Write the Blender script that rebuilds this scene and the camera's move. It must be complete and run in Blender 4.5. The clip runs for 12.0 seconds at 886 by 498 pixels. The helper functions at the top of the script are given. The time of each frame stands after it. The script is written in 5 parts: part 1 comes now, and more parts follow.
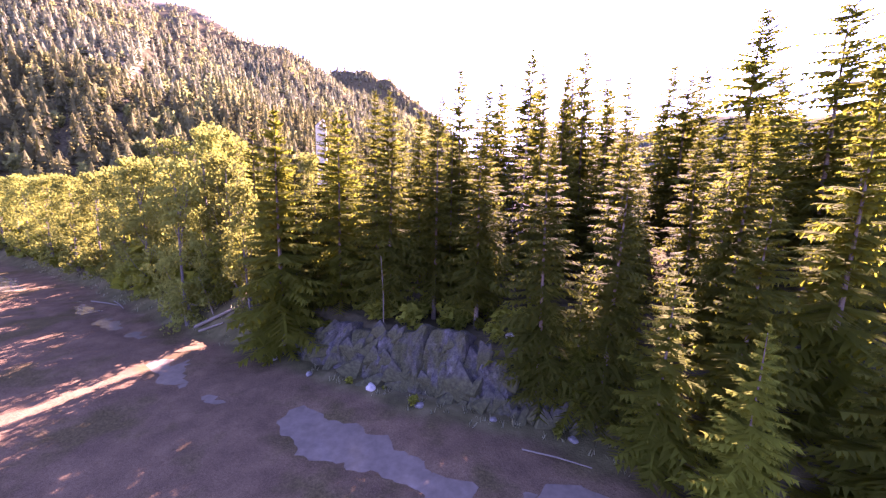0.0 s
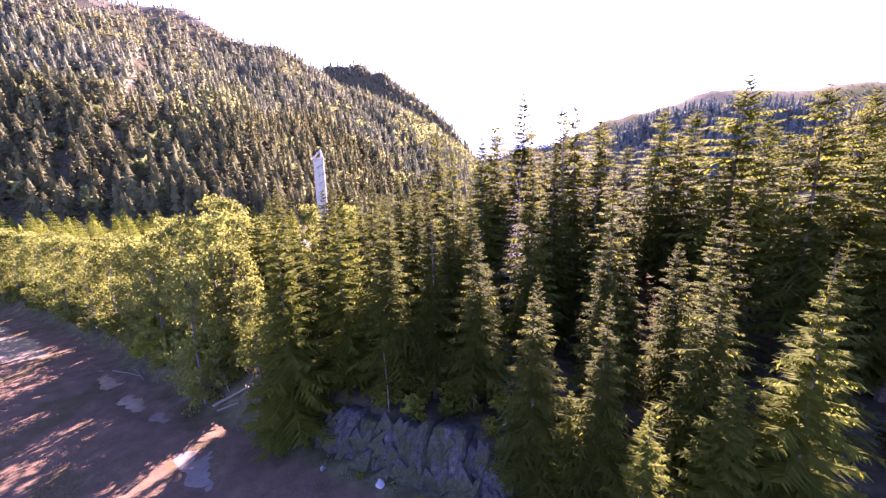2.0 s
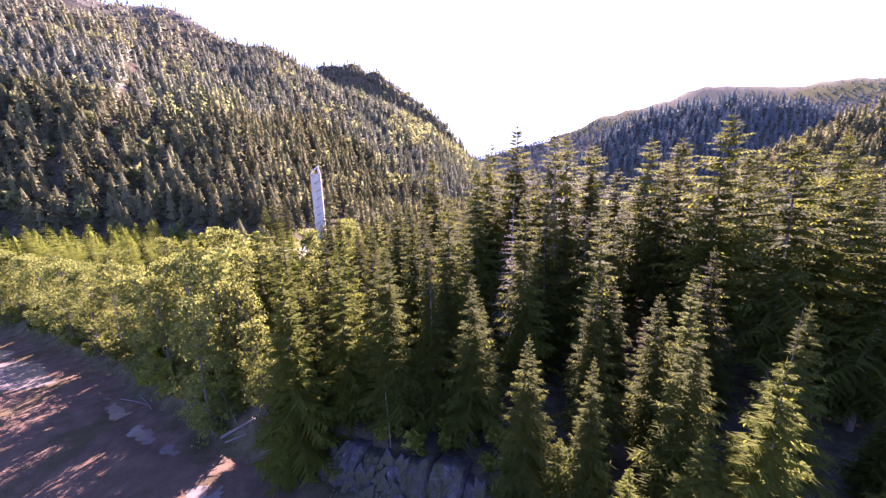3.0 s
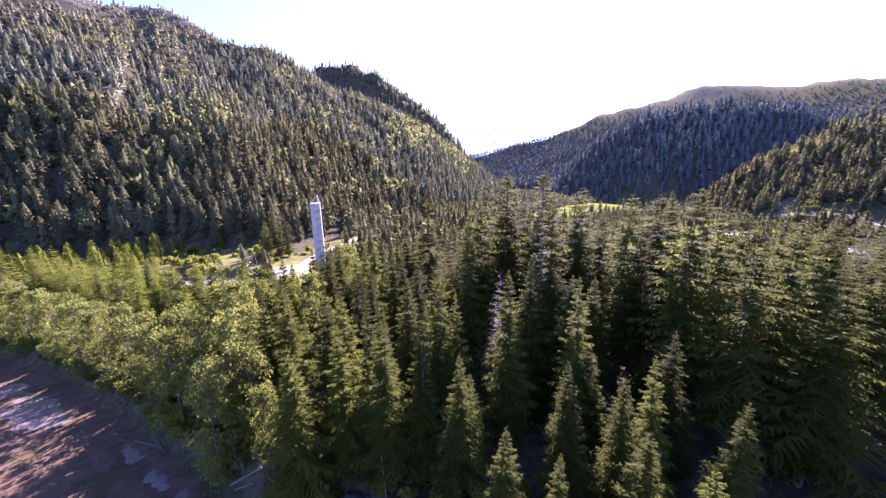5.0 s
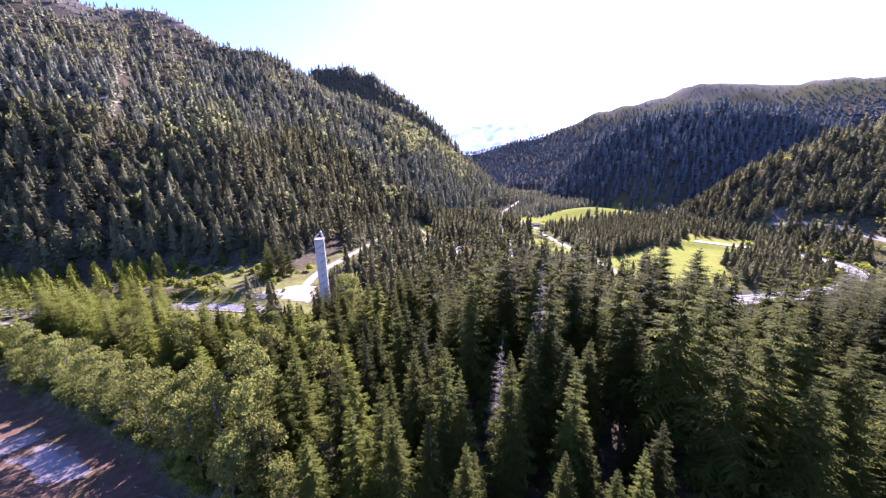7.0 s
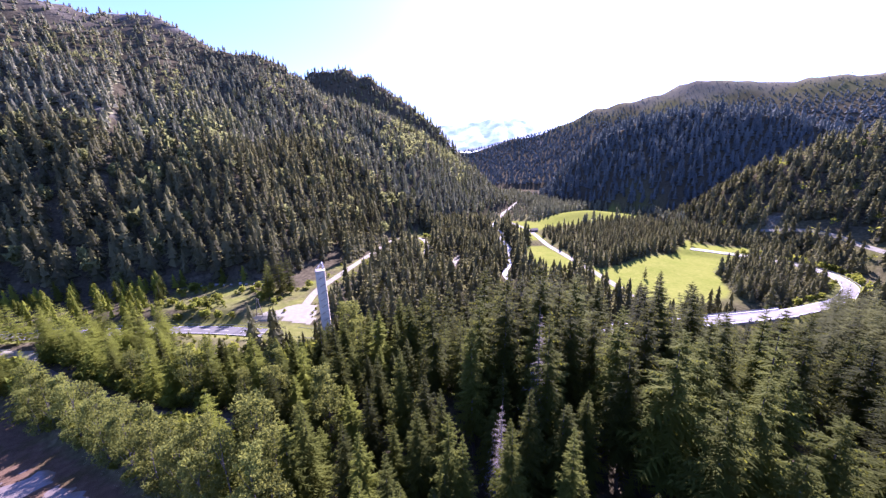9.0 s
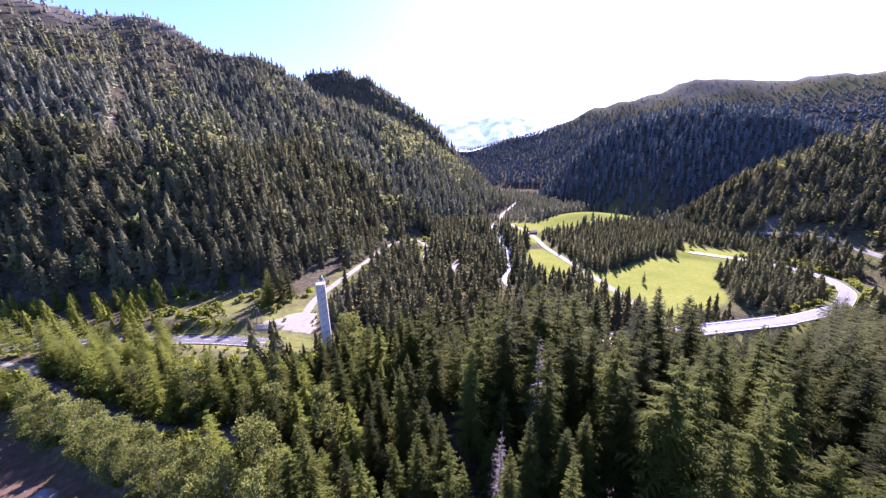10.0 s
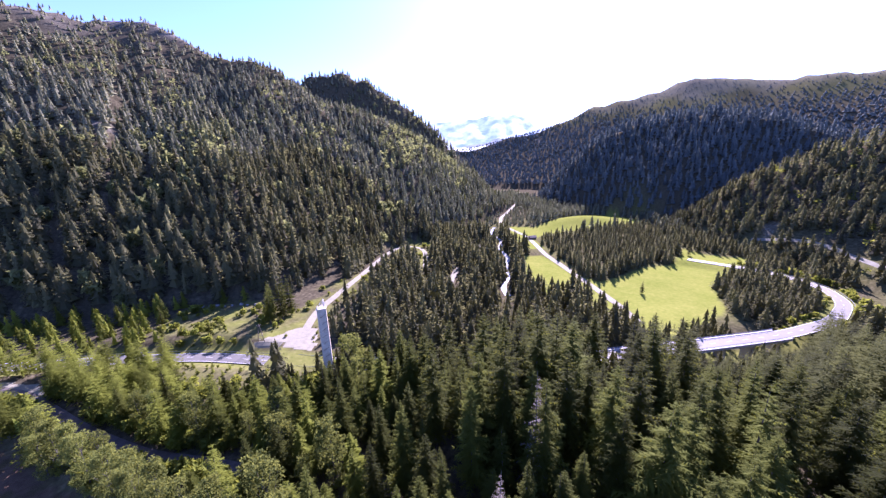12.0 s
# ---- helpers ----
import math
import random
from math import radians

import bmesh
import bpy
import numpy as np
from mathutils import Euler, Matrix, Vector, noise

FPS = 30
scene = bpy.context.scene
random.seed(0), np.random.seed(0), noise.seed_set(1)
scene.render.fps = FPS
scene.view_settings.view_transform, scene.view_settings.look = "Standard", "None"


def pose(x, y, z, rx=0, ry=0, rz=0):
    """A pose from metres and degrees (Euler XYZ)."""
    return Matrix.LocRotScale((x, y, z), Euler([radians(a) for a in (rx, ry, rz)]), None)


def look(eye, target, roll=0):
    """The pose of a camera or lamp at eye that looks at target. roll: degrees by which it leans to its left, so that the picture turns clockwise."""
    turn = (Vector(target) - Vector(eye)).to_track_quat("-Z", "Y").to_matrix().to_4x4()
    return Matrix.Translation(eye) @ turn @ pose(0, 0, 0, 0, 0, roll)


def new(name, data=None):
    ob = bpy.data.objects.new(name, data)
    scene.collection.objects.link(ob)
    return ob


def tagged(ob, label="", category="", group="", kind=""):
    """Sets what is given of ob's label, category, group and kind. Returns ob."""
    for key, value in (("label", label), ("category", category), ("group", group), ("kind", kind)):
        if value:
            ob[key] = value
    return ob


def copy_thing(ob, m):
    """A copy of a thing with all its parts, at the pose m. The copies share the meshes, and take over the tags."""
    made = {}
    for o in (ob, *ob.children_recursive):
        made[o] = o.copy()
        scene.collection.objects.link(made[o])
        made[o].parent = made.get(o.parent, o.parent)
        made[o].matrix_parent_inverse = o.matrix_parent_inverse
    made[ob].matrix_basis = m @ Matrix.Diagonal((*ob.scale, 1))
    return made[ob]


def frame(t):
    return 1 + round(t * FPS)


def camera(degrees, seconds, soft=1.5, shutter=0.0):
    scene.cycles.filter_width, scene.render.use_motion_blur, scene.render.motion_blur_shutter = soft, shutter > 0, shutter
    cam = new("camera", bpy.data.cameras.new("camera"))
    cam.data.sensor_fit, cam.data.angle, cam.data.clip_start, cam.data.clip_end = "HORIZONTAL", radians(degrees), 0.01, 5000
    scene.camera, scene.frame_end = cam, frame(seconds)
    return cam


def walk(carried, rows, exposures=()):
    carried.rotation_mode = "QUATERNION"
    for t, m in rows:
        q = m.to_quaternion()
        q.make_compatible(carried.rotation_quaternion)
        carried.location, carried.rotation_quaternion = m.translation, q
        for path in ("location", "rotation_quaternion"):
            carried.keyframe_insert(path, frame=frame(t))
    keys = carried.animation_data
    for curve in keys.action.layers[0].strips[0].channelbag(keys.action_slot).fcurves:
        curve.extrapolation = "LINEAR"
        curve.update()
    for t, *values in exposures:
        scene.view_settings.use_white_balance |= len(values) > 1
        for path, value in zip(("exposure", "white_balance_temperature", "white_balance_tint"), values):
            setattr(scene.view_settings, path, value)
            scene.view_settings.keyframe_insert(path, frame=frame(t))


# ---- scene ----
# ---------------------------------------------------------------- camera
# seconds, x, y, z, heading (to the left), tilt (up), lean
cam = camera(105.1, 12.0, soft=1.35)
CLIMB = [
    (0, -0.62, -0.96, 17.00, 1.52, -8.63, 1.27),
    (0.5, -0.56, -0.69, 19.73, 1.45, -9.02, 0.47),
    (1, -0.46, -0.62, 22.69, 1.68, -9.65, -0.11),
    (1.5, -0.13, -0.70, 25.86, 2.17, -10.43, -0.76),
    (2, 0.10, -1.00, 28.81, 2.02, -10.87, -1.27),
    (2.5, 0.10, -1.42, 31.72, 1.66, -11.21, -1.47),
    (3, 0.13, -1.92, 34.62, 1.34, -11.53, -1.63),
    (5, 1.38, -3.64, 45.49, 1.05, -12.31, -1.40),
    (5.5, 1.26, -3.73, 48.95, 1.02, -12.52, -1.43),
    (6, 0.94, -3.90, 52.46, 0.92, -12.78, -1.40),
    (6.5, 0.61, -3.96, 55.77, 0.81, -13.02, -1.39),
    (7, 0.39, -3.87, 58.91, 0.56, -13.19, -1.47),
    (9, 0.13, -2.59, 70.54, 0.20, -13.88, -1.80),
    (9.5, 0.12, -2.16, 73.18, 0.14, -14.04, -1.85),
    (10, 0.17, -1.80, 75.66, 0.09, -14.21, -1.92),
    (10.5, 0.23, -1.44, 78.04, 0.07, -14.34, -2.00),
    (11, 0.34, -1.13, 80.29, 0.05, -14.44, -2.05),
    (11.5, 0.41, -0.90, 82.50, 0.05, -14.51, -2.11),
    (12, 0.48, -0.77, 84.69, 0.02, -14.58, -2.12),
]
walk(cam, [(t, pose(x, y, z, 90 + tilt, 0, head) @ pose(0, 0, 0, 0, 0, lean)) for t, x, y, z, head, tilt, lean in CLIMB],
     exposures=[(0.0, 4.28, 6450, 84), (1.5, 3.9, 6000, 77), (3.0, 3.45, 5600, 69), (5.0, 2.98, 5250, 63), (9.0, 2.52, 5050, 59), (12.0, 2.4, 5000, 58)])

# ---------------------------------------------------------------- light
SUN_AZ, SUN_EL = 21.0, 34.0          # degrees clockwise from +y, degrees up
world = bpy.data.worlds.new("sky")
scene.world = world
world.use_nodes = True
wn = world.node_tree
sky = wn.nodes.new("ShaderNodeTexSky")
sky.sky_type = "NISHITA"
sky.sun_disc = False
sky.sun_elevation, sky.sun_rotation = radians(SUN_EL), radians(SUN_AZ)
sky.altitude, sky.air_density, sky.dust_density, sky.ozone_density = 900, 1.0, 0.7, 4.0
wn.links.new(sky.outputs[0], wn.nodes["Background"].inputs[0])
wn.nodes["Background"].inputs[1].default_value = 0.066
sun = new("sun", bpy.data.lights.new("sun", "SUN"))
sun.data.energy, sun.data.angle, sun.data.color = 5.0, radians(0.6), (1.0, 0.88, 0.68)
az, el = radians(SUN_AZ), radians(SUN_EL)
SUN_WAY = Vector((math.sin(az) * math.cos(el), math.cos(az) * math.cos(el), math.sin(el)))
sun.matrix_world = look(SUN_WAY * 200, (0, 0, 0))

# ---------------------------------------------------------------- materials
def shader(name):
    m = bpy.data.materials.new(name)
    m.use_nodes = True
    nt = m.node_tree
    return m, nt, nt.nodes["Principled BSDF"]


def node(nt, kind, **settings):
    n = nt.nodes.new(kind)
    for k, v in settings.items():
        n.inputs[k.replace("_", " ")].default_value = v
    return n


def noise_tex(nt, scale, detail=4.0, rough=0.6, coords="Object"):
    n = node(nt, "ShaderNodeTexNoise", Scale=scale, Detail=detail, Roughness=rough)
    c = nt.nodes.new("ShaderNodeTexCoord")
    nt.links.new(c.outputs[coords], n.inputs["Vector"])
    return n.outputs["Fac"]


def ramp(nt, fac, stops):
    r = nt.nodes.new("ShaderNodeValToRGB")
    e = r.color_ramp.elements
    while len(e) < len(stops):
        e.new(0.5)
    for el_, (at, col) in zip(e, stops):
        el_.position, el_.color = at, (*col, 1)
    nt.links.new(fac, r.inputs[0])
    return r.outputs[0]


def mixed(nt, fac, a, b, blend="MIX"):
    m = nt.nodes.new("ShaderNodeMix")
    m.data_type, m.blend_type = "RGBA", blend
    for value, slot in ((fac, 0), (a, 6), (b, 7)):
        if isinstance(value, (int, float)):
            m.inputs[slot].default_value = value
        elif isinstance(value, tuple):
            m.inputs[slot].default_value = (*value, 1)
        else:
            nt.links.new(value, m.inputs[slot])
    return m.outputs[2]


def bump(nt, bsdf, height, strength=0.4, distance=0.05):
    b = node(nt, "ShaderNodeBump", Strength=strength, Distance=distance)
    nt.links.new(height, b.inputs["Height"])
    nt.links.new(b.outputs[0], bsdf.inputs["Normal"])


def attr(nt, name):
    a = nt.nodes.new("ShaderNodeAttribute")
    a.attribute_name = name
    return a.outputs["Fac"]


def plain(name, col_a, col_b, scale=3.0, rough=0.85, metal=0.0, relief=0.3, fine=30.0):
    """A worn surface: two tones at two scales and a fine relief."""
    m, nt, b = shader(name)
    big, small = noise_tex(nt, scale), noise_tex(nt, fine, 3)
    tone = ramp(nt, big, [(0.3, col_a), (0.7, col_b)])
    tone = mixed(nt, 0.35, tone, ramp(nt, small, [(0.35, tuple(0.6 * c for c in col_a)), (0.7, col_b)]))
    nt.links.new(tone, b.inputs["Base Color"])
    b.inputs["Roughness"].default_value, b.inputs["Metallic"].default_value = rough, metal
    bump(nt, b, small, relief, 0.02)
    return m


def foliage(name, dark, light, through_light, share=0.4, tint="object"):
    """Leaves or needles: two greens, varied from plant to plant and from twig to twig, that let light through."""
    m, nt, b = shader(name)
    isl = nt.nodes.new("ShaderNodeNewGeometry").outputs["Random Per Island"]
    if tint == "object":
        each = nt.nodes.new("ShaderNodeObjectInfo").outputs["Random"]
    else:
        each = attr(nt, "tint")
    a = ramp(nt, each, [(0.0, dark), (0.55, tuple(0.5 * (p + q) for p, q in zip(dark, light))), (1.0, light)])
    tone = mixed(nt, 0.22, a, ramp(nt, isl, [(0.0, tuple(0.6 * c for c in dark)), (1.0, light)]))
    nt.links.new(tone, b.inputs["Base Color"])
    b.inputs["Roughness"].default_value = 0.8
    b.inputs["Specular IOR Level"].default_value = 0.03
    tr = nt.nodes.new("ShaderNodeBsdfTranslucent")
    nt.links.new(mixed(nt, 0.6, tone, through_light), tr.inputs[0])
    mx = nt.nodes.new("ShaderNodeMixShader")
    mx.inputs[0].default_value = share
    nt.links.new(b.outputs[0], mx.inputs[1])
    nt.links.new(tr.outputs[0], mx.inputs[2])
    nt.links.new(mx.outputs[0], nt.nodes["Material Output"].inputs[0])
    return m


SPRUCE = foliage("spruce_needles", (0.008, 0.01, 0.0035), (0.076, 0.088, 0.014), (0.46, 0.48, 0.04), 0.26)
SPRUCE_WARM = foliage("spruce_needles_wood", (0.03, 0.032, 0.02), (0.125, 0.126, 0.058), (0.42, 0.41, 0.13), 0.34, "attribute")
SPRUCE_BANK = foliage("spruce_needles_bank", (0.014, 0.017, 0.007), (0.085, 0.093, 0.02), (0.44, 0.45, 0.05), 0.28, "attribute")
# SPRUCE made paler and greyer: the mountain's haze is put into the colour
SPRUCE_FAR = foliage("spruce_needles_hazed", (0.076, 0.082, 0.062), (0.19, 0.194, 0.122), (0.48, 0.49, 0.24), 0.43, "attribute")
# hill and range needles, with the blue of distance haze put into the colour
SPRUCE_HILL = foliage("haze_blue_needles", (0.076, 0.092, 0.086), (0.122, 0.145, 0.132), (0.28, 0.33, 0.27), 0.34, "attribute")
LEAF = foliage("broad_leaves", (0.034, 0.042, 0.012), (0.14, 0.163, 0.036), (0.42, 0.44, 0.075), 0.33)
LEAF_FAR = foliage("broad_leaves_far", (0.035, 0.045, 0.01), (0.165, 0.192, 0.028), (0.42, 0.44, 0.04), 0.4, "attribute")
DEADWOOD = plain("dead_wood", (0.085, 0.073, 0.055), (0.16, 0.138, 0.105), 4.0, 0.9)
BARK = plain("bark", (0.06, 0.045, 0.035), (0.14, 0.11, 0.085), 5.0, 0.95, relief=0.6)
BIRCH = plain("pale_bark", (0.05, 0.045, 0.04), (0.14, 0.125, 0.11), 6.0, 0.9, relief=0.4)
ROCK = plain("grey_rock", (0.04, 0.038, 0.036), (0.2, 0.19, 0.18), 0.7, 0.85, relief=1.0, fine=5.0)
CONCRETE = plain("weathered_concrete", (0.3, 0.29, 0.27), (0.47, 0.45, 0.42), 0.5, 0.9, relief=0.25, fine=8.0)
TOWER_CONCRETE = plain("pale_concrete", (0.42, 0.36, 0.25), (0.62, 0.54, 0.38), 0.7, 0.9, relief=0.25, fine=6.0)
ASPHALT = plain("asphalt", (0.062, 0.06, 0.047), (0.098, 0.094, 0.075), 0.3, 0.75, relief=0.2, fine=20.0)
GRAVEL = plain("pale_gravel", (0.12, 0.114, 0.072), (0.21, 0.2, 0.13), 0.4, 0.95, relief=0.5, fine=9.0)
PAINT = plain("road_paint", (0.36, 0.36, 0.35), (0.6, 0.6, 0.58), 2.0, 0.7, relief=0.05)
STEEL = plain("galvanised_steel", (0.35, 0.36, 0.37), (0.5, 0.51, 0.52), 3.0, 0.45, 0.8, 0.1)
ROOF = plain("shingle_roof", (0.1, 0.075, 0.06), (0.2, 0.16, 0.13), 1.5, 0.9, relief=0.4)
TIMBER = plain("weathered_timber", (0.13, 0.09, 0.06), (0.26, 0.2, 0.15), 2.0, 0.9, relief=0.4)


def ground_material():
    m, nt, b = shader("ground")
    big, mid, fine = noise_tex(nt, 0.05), noise_tex(nt, 0.5, 5), noise_tex(nt, 6.0, 4)
    floor = ramp(nt, mid, [(0.3, (0.032, 0.028, 0.018)), (0.55, (0.068, 0.06, 0.034)), (0.75, (0.115, 0.1, 0.06))])
    grass = ramp(nt, mid, [(0.25, (0.1, 0.122, 0.018)), (0.55, (0.152, 0.168, 0.028)), (0.8, (0.2, 0.196, 0.05))])
    grass = mixed(nt, 0.35, grass, ramp(nt, big, [(0.35, (0.105, 0.13, 0.02)), (0.65, (0.185, 0.186, 0.042))]))
    mud = ramp(nt, mid, [(0.3, (0.046, 0.027, 0.015)), (0.55, (0.108, 0.068, 0.037)), (0.8, (0.19, 0.128, 0.072))])
    mud = mixed(nt, 0.35, mud, ramp(nt, fine, [(0.3, (0.024, 0.016, 0.01)), (0.75, (0.14, 0.1, 0.066))]))
    mud = mixed(nt, 0.4, mud, ramp(nt, noise_tex(nt, 24.0, 5, 0.7), [(0.36, (0.02, 0.013, 0.008)), (0.62, (0.17, 0.12, 0.078))]))
    mud = mixed(nt, ramp(nt, noise_tex(nt, 0.16, 5), [(0.5, (0, 0, 0)), (0.62, (0.7, 0.7, 0.7))]), mud, ramp(nt, fine, [(0.3, (0.022, 0.021, 0.009)), (0.7, (0.085, 0.072, 0.028))]))
    stone = ramp(nt, mid, [(0.3, (0.1, 0.095, 0.075)), (0.7, (0.25, 0.235, 0.19))])
    tone = mixed(nt, attr(nt, "meadow"), floor, grass)
    tone = mixed(nt, attr(nt, "mud"), tone, mud)
    tone = mixed(nt, attr(nt, "stone"), tone, stone)
    nt.links.new(tone, b.inputs["Base Color"])
    b.inputs["Roughness"].default_value = 0.95
    b.inputs["Specular IOR Level"].default_value = 0.0
    bump(nt, b, fine, 0.5, 0.15)
    return m


GROUND = ground_material()
# lane surface darkened: the shade of the larches is put into the colour
SHADE_GRAVEL = plain("lane_gravel_painted_shade", (0.05, 0.04, 0.03), (0.12, 0.1, 0.08), 0.35, 0.95, relief=0.5, fine=5.0)


def mossy_rock():
    m, nt, b = shader("mossy_rock")
    big, mid, fine = noise_tex(nt, 0.35, 4), noise_tex(nt, 1.6, 5), noise_tex(nt, 7.0, 4)
    stone = ramp(nt, mid, [(0.32, (0.018, 0.017, 0.017)), (0.55, (0.062, 0.059, 0.056)), (0.8, (0.17, 0.163, 0.155))])
    stone = mixed(nt, 0.35, stone, ramp(nt, fine, [(0.35, (0.016, 0.016, 0.016)), (0.72, (0.13, 0.125, 0.12))]))
    cover = ramp(nt, big, [(0.42, (0, 0, 0)), (0.56, (0.85, 0.85, 0.85))])
    tone = mixed(nt, cover, stone, ramp(nt, fine, [(0.3, (0.018, 0.02, 0.008)), (0.7, (0.06, 0.062, 0.02))]))
    nt.links.new(tone, b.inputs["Base Color"])
    b.inputs["Roughness"].default_value = 0.9
    b.inputs["Specular IOR Level"].default_value = 0.2
    bump(nt, b, fine, 1.0, 0.06)
    return m


MOSSY = mossy_rock()


def wet(name, col, rough):
    m, nt, b = shader(name)
    n = noise_tex(nt, 1.5, 3)
    nt.links.new(ramp(nt, n, [(0.3, col), (0.8, tuple(1.5 * c for c in col))]), b.inputs["Base Color"])
    b.inputs["Roughness"].default_value = rough
    b.inputs["IOR"].default_value = 1.33
    bump(nt, b, noise_tex(nt, 4.0, 2), 0.06, 0.02)
    return m


PUDDLE = wet("puddle_water", (0.1, 0.082, 0.064), 0.1)
RIVER = wet("river_water", (0.2, 0.21, 0.2), 0.25)

# ---------------------------------------------------------------- mesh helpers
def mesh_np(name, verts, faces, material, smooth=False):
    """A mesh from arrays of vertices and of triangles or quads."""
    verts, faces = np.asarray(verts, np.float32), np.asarray(faces, np.int32)
    n = faces.shape[1]
    me = bpy.data.meshes.new(name)
    me.vertices.add(len(verts))
    me.vertices.foreach_set("co", verts.ravel())
    me.loops.add(faces.size)
    me.loops.foreach_set("vertex_index", faces.ravel())
    me.polygons.add(len(faces))
    me.polygons.foreach_set("loop_start", np.arange(0, faces.size, n, dtype=np.int32))
    me.polygons.foreach_set("loop_total", np.full(len(faces), n, np.int32))
    me.polygons.foreach_set("use_smooth", np.full(len(faces), smooth))
    me.materials.append(material)
    me.update(calc_edges=True)
    return me


def float_attribute(me, name, values):
    a = me.attributes.new(name, "FLOAT", "POINT")
    a.data.foreach_set("value", np.asarray(values, np.float32))


def part(name, bm, material, parent=None, label=""):
    """Links a bmesh as one mesh object, under a thing where one is given."""
    me = bpy.data.meshes.new(name)
    bm.to_mesh(me)
    bm.free()
    me.materials.append(material)
    ob = new(name, me)
    ob.parent = parent
    return tagged(ob, label)


def box(bm, sx, sy, sz, m=Matrix(), bevel=0.0):
    """A box of that size standing on m's origin."""
    made = bmesh.ops.create_cube(bm, size=1, matrix=m @ Matrix.Translation((0, 0, sz / 2)) @ Matrix.Diagonal((sx, sy, sz, 1)))
    if bevel:
        bmesh.ops.bevel(bm, geom=list({e for v in made["verts"] for e in v.link_edges}), offset=bevel, segments=1, affect="EDGES")
    return bm


def rod(bm, a, b, r1, r2, sides=8):
    a, b = Vector(a), Vector(b)
    m = Matrix.Translation((a + b) / 2) @ (b - a).to_track_quat("Z", "Y").to_matrix().to_4x4()
    bmesh.ops.create_cone(bm, cap_ends=True, segments=sides, radius1=r1, radius2=r2, depth=(b - a).length, matrix=m)
    return bm


# ---------------------------------------------------------------- the lie of the land
def smooth(a, b, v):
    t = np.clip((v - a) / (b - a), 0, 1)
    return t * t * (3 - 2 * t)


def wave(x, y, size, seed=0):
    """Smooth unevenness between -1 and 1, of about that size."""
    u, v = x / size * 2.2 + seed * 1.7, y / size * 2.2 - seed * 2.3
    return (np.sin(u + 1.3 * np.sin(0.7 * v + seed)) * np.cos(v * 0.9 + 1.1 * np.sin(0.8 * u)) + 0.5 * np.sin(2.1 * u - 1.4 * v + 2 * seed) * np.sin(1.7 * v + u)) / 1.5


def to_line(x, y, line):
    """Distance to a line of (x, y, z) points, its z at the nearest place, and on which side (left: positive)."""
    best, zed, side = np.full(np.shape(x), 1e9), np.zeros(np.shape(x)), np.ones(np.shape(x))
    for (ax, ay, az_), (bx, by, bz) in zip(line, line[1:]):
        dx, dy = bx - ax, by - ay
        t = np.clip(((x - ax) * dx + (y - ay) * dy) / (dx * dx + dy * dy), 0, 1)
        d = np.hypot(x - ax - t * dx, y - ay - t * dy)
        near = d < best
        best = np.where(near, d, best)
        zed = np.where(near, az_ + t * (bz - az_), zed)
        side = np.where(near, np.sign(dx * (y - ay) - dy * (x - ax)), side)
    return best, zed, side


def in_area(x, y, area):
    """Signed distance to a closed outline, positive inside."""
    x, y = np.asarray(x, float), np.asarray(y, float)
    inside, best = np.zeros(x.shape, bool), np.full(x.shape, 1e9)
    for (ax, ay), (bx, by) in zip(area, area[1:] + area[:1]):
        dx, dy = bx - ax, by - ay
        t = np.clip(((x - ax) * dx + (y - ay) * dy) / (dx * dx + dy * dy + 1e-9), 0, 1)
        best = np.minimum(best, np.hypot(x - ax - t * dx, y - ay - t * dy))
        cross = ((ay > y) != (by > y)) & (x < dx * (y - ay) / (dy if abs(dy) > 1e-9 else 1e-9) + ax)
        inside ^= cross
    return np.where(inside, best, -best)


# Mountains: the foot of each, walked with the mountain to the right, its crest, and how round the flank is
LEFT_FOOT = [(60, 1000, 0), (125, 640, 0), (25, 440, 0), (-48, 345, 1), (-84, 232, 4), (-100, 197, 6), (-148, 190, 8), (-230, 165, 8), (-420, 120, 8), (-900, -200, 8)]
LEFT_CREST = [(-1300, 0, 340), (-800, 210, 280), (-459, 415, 264), (-415, 499, 276), (-386, 509, 279), (-348, 512, 261), (-303, 517, 232),
              (-263, 527, 233), (-228, 554, 227), (-211, 575, 207), (-193, 599, 224), (-164, 618, 232), (-119, 633, 222), (-75, 655, 192), (-17, 689, 146),
              (49, 728, 77), (114, 771, 19), (140, 800, 0)]
SHOULDER_CREST = [(-228, 545, 205), (-199, 535, 184), (-144, 537, 168), (-87, 549, 143), (-33, 575, 110), (22, 615, 70), (76, 652, 28), (110, 690, 0)]
HILL_FOOT = [(700, 380, 0), (420, 420, 0), (340, 440, 0), (285, 500, 0), (240, 580, 0), (205, 700, 0), (190, 900, 0)]
HILL_CREST = [(640, 420, 70), (576, 496, 95), (534, 540, 124), (484, 586, 143), (422, 632, 147), (371, 663, 139), (313, 692, 111), (258, 714, 58), (217, 728, 8)]
SPUR_FOOT = [(240, -100, 0), (250, 60, -2), (272, 170, -6), (292, 240, -6), (290, 330, -4), (296, 425, 0)]
SPUR_CREST = [(640, -100, 150), (520, 180, 120), (440, 280, 98), (409, 321, 90), (395, 338, 84), (370, 365, 68), (340, 393, 44), (318, 411, 16), (305, 425, 0)]
RANGE_FOOT = [(1500, 350, 40), (900, 560, 40), (560, 820, 30), (330, 1000, 10), (150, 1150, 0), (0, 1350, 0)]
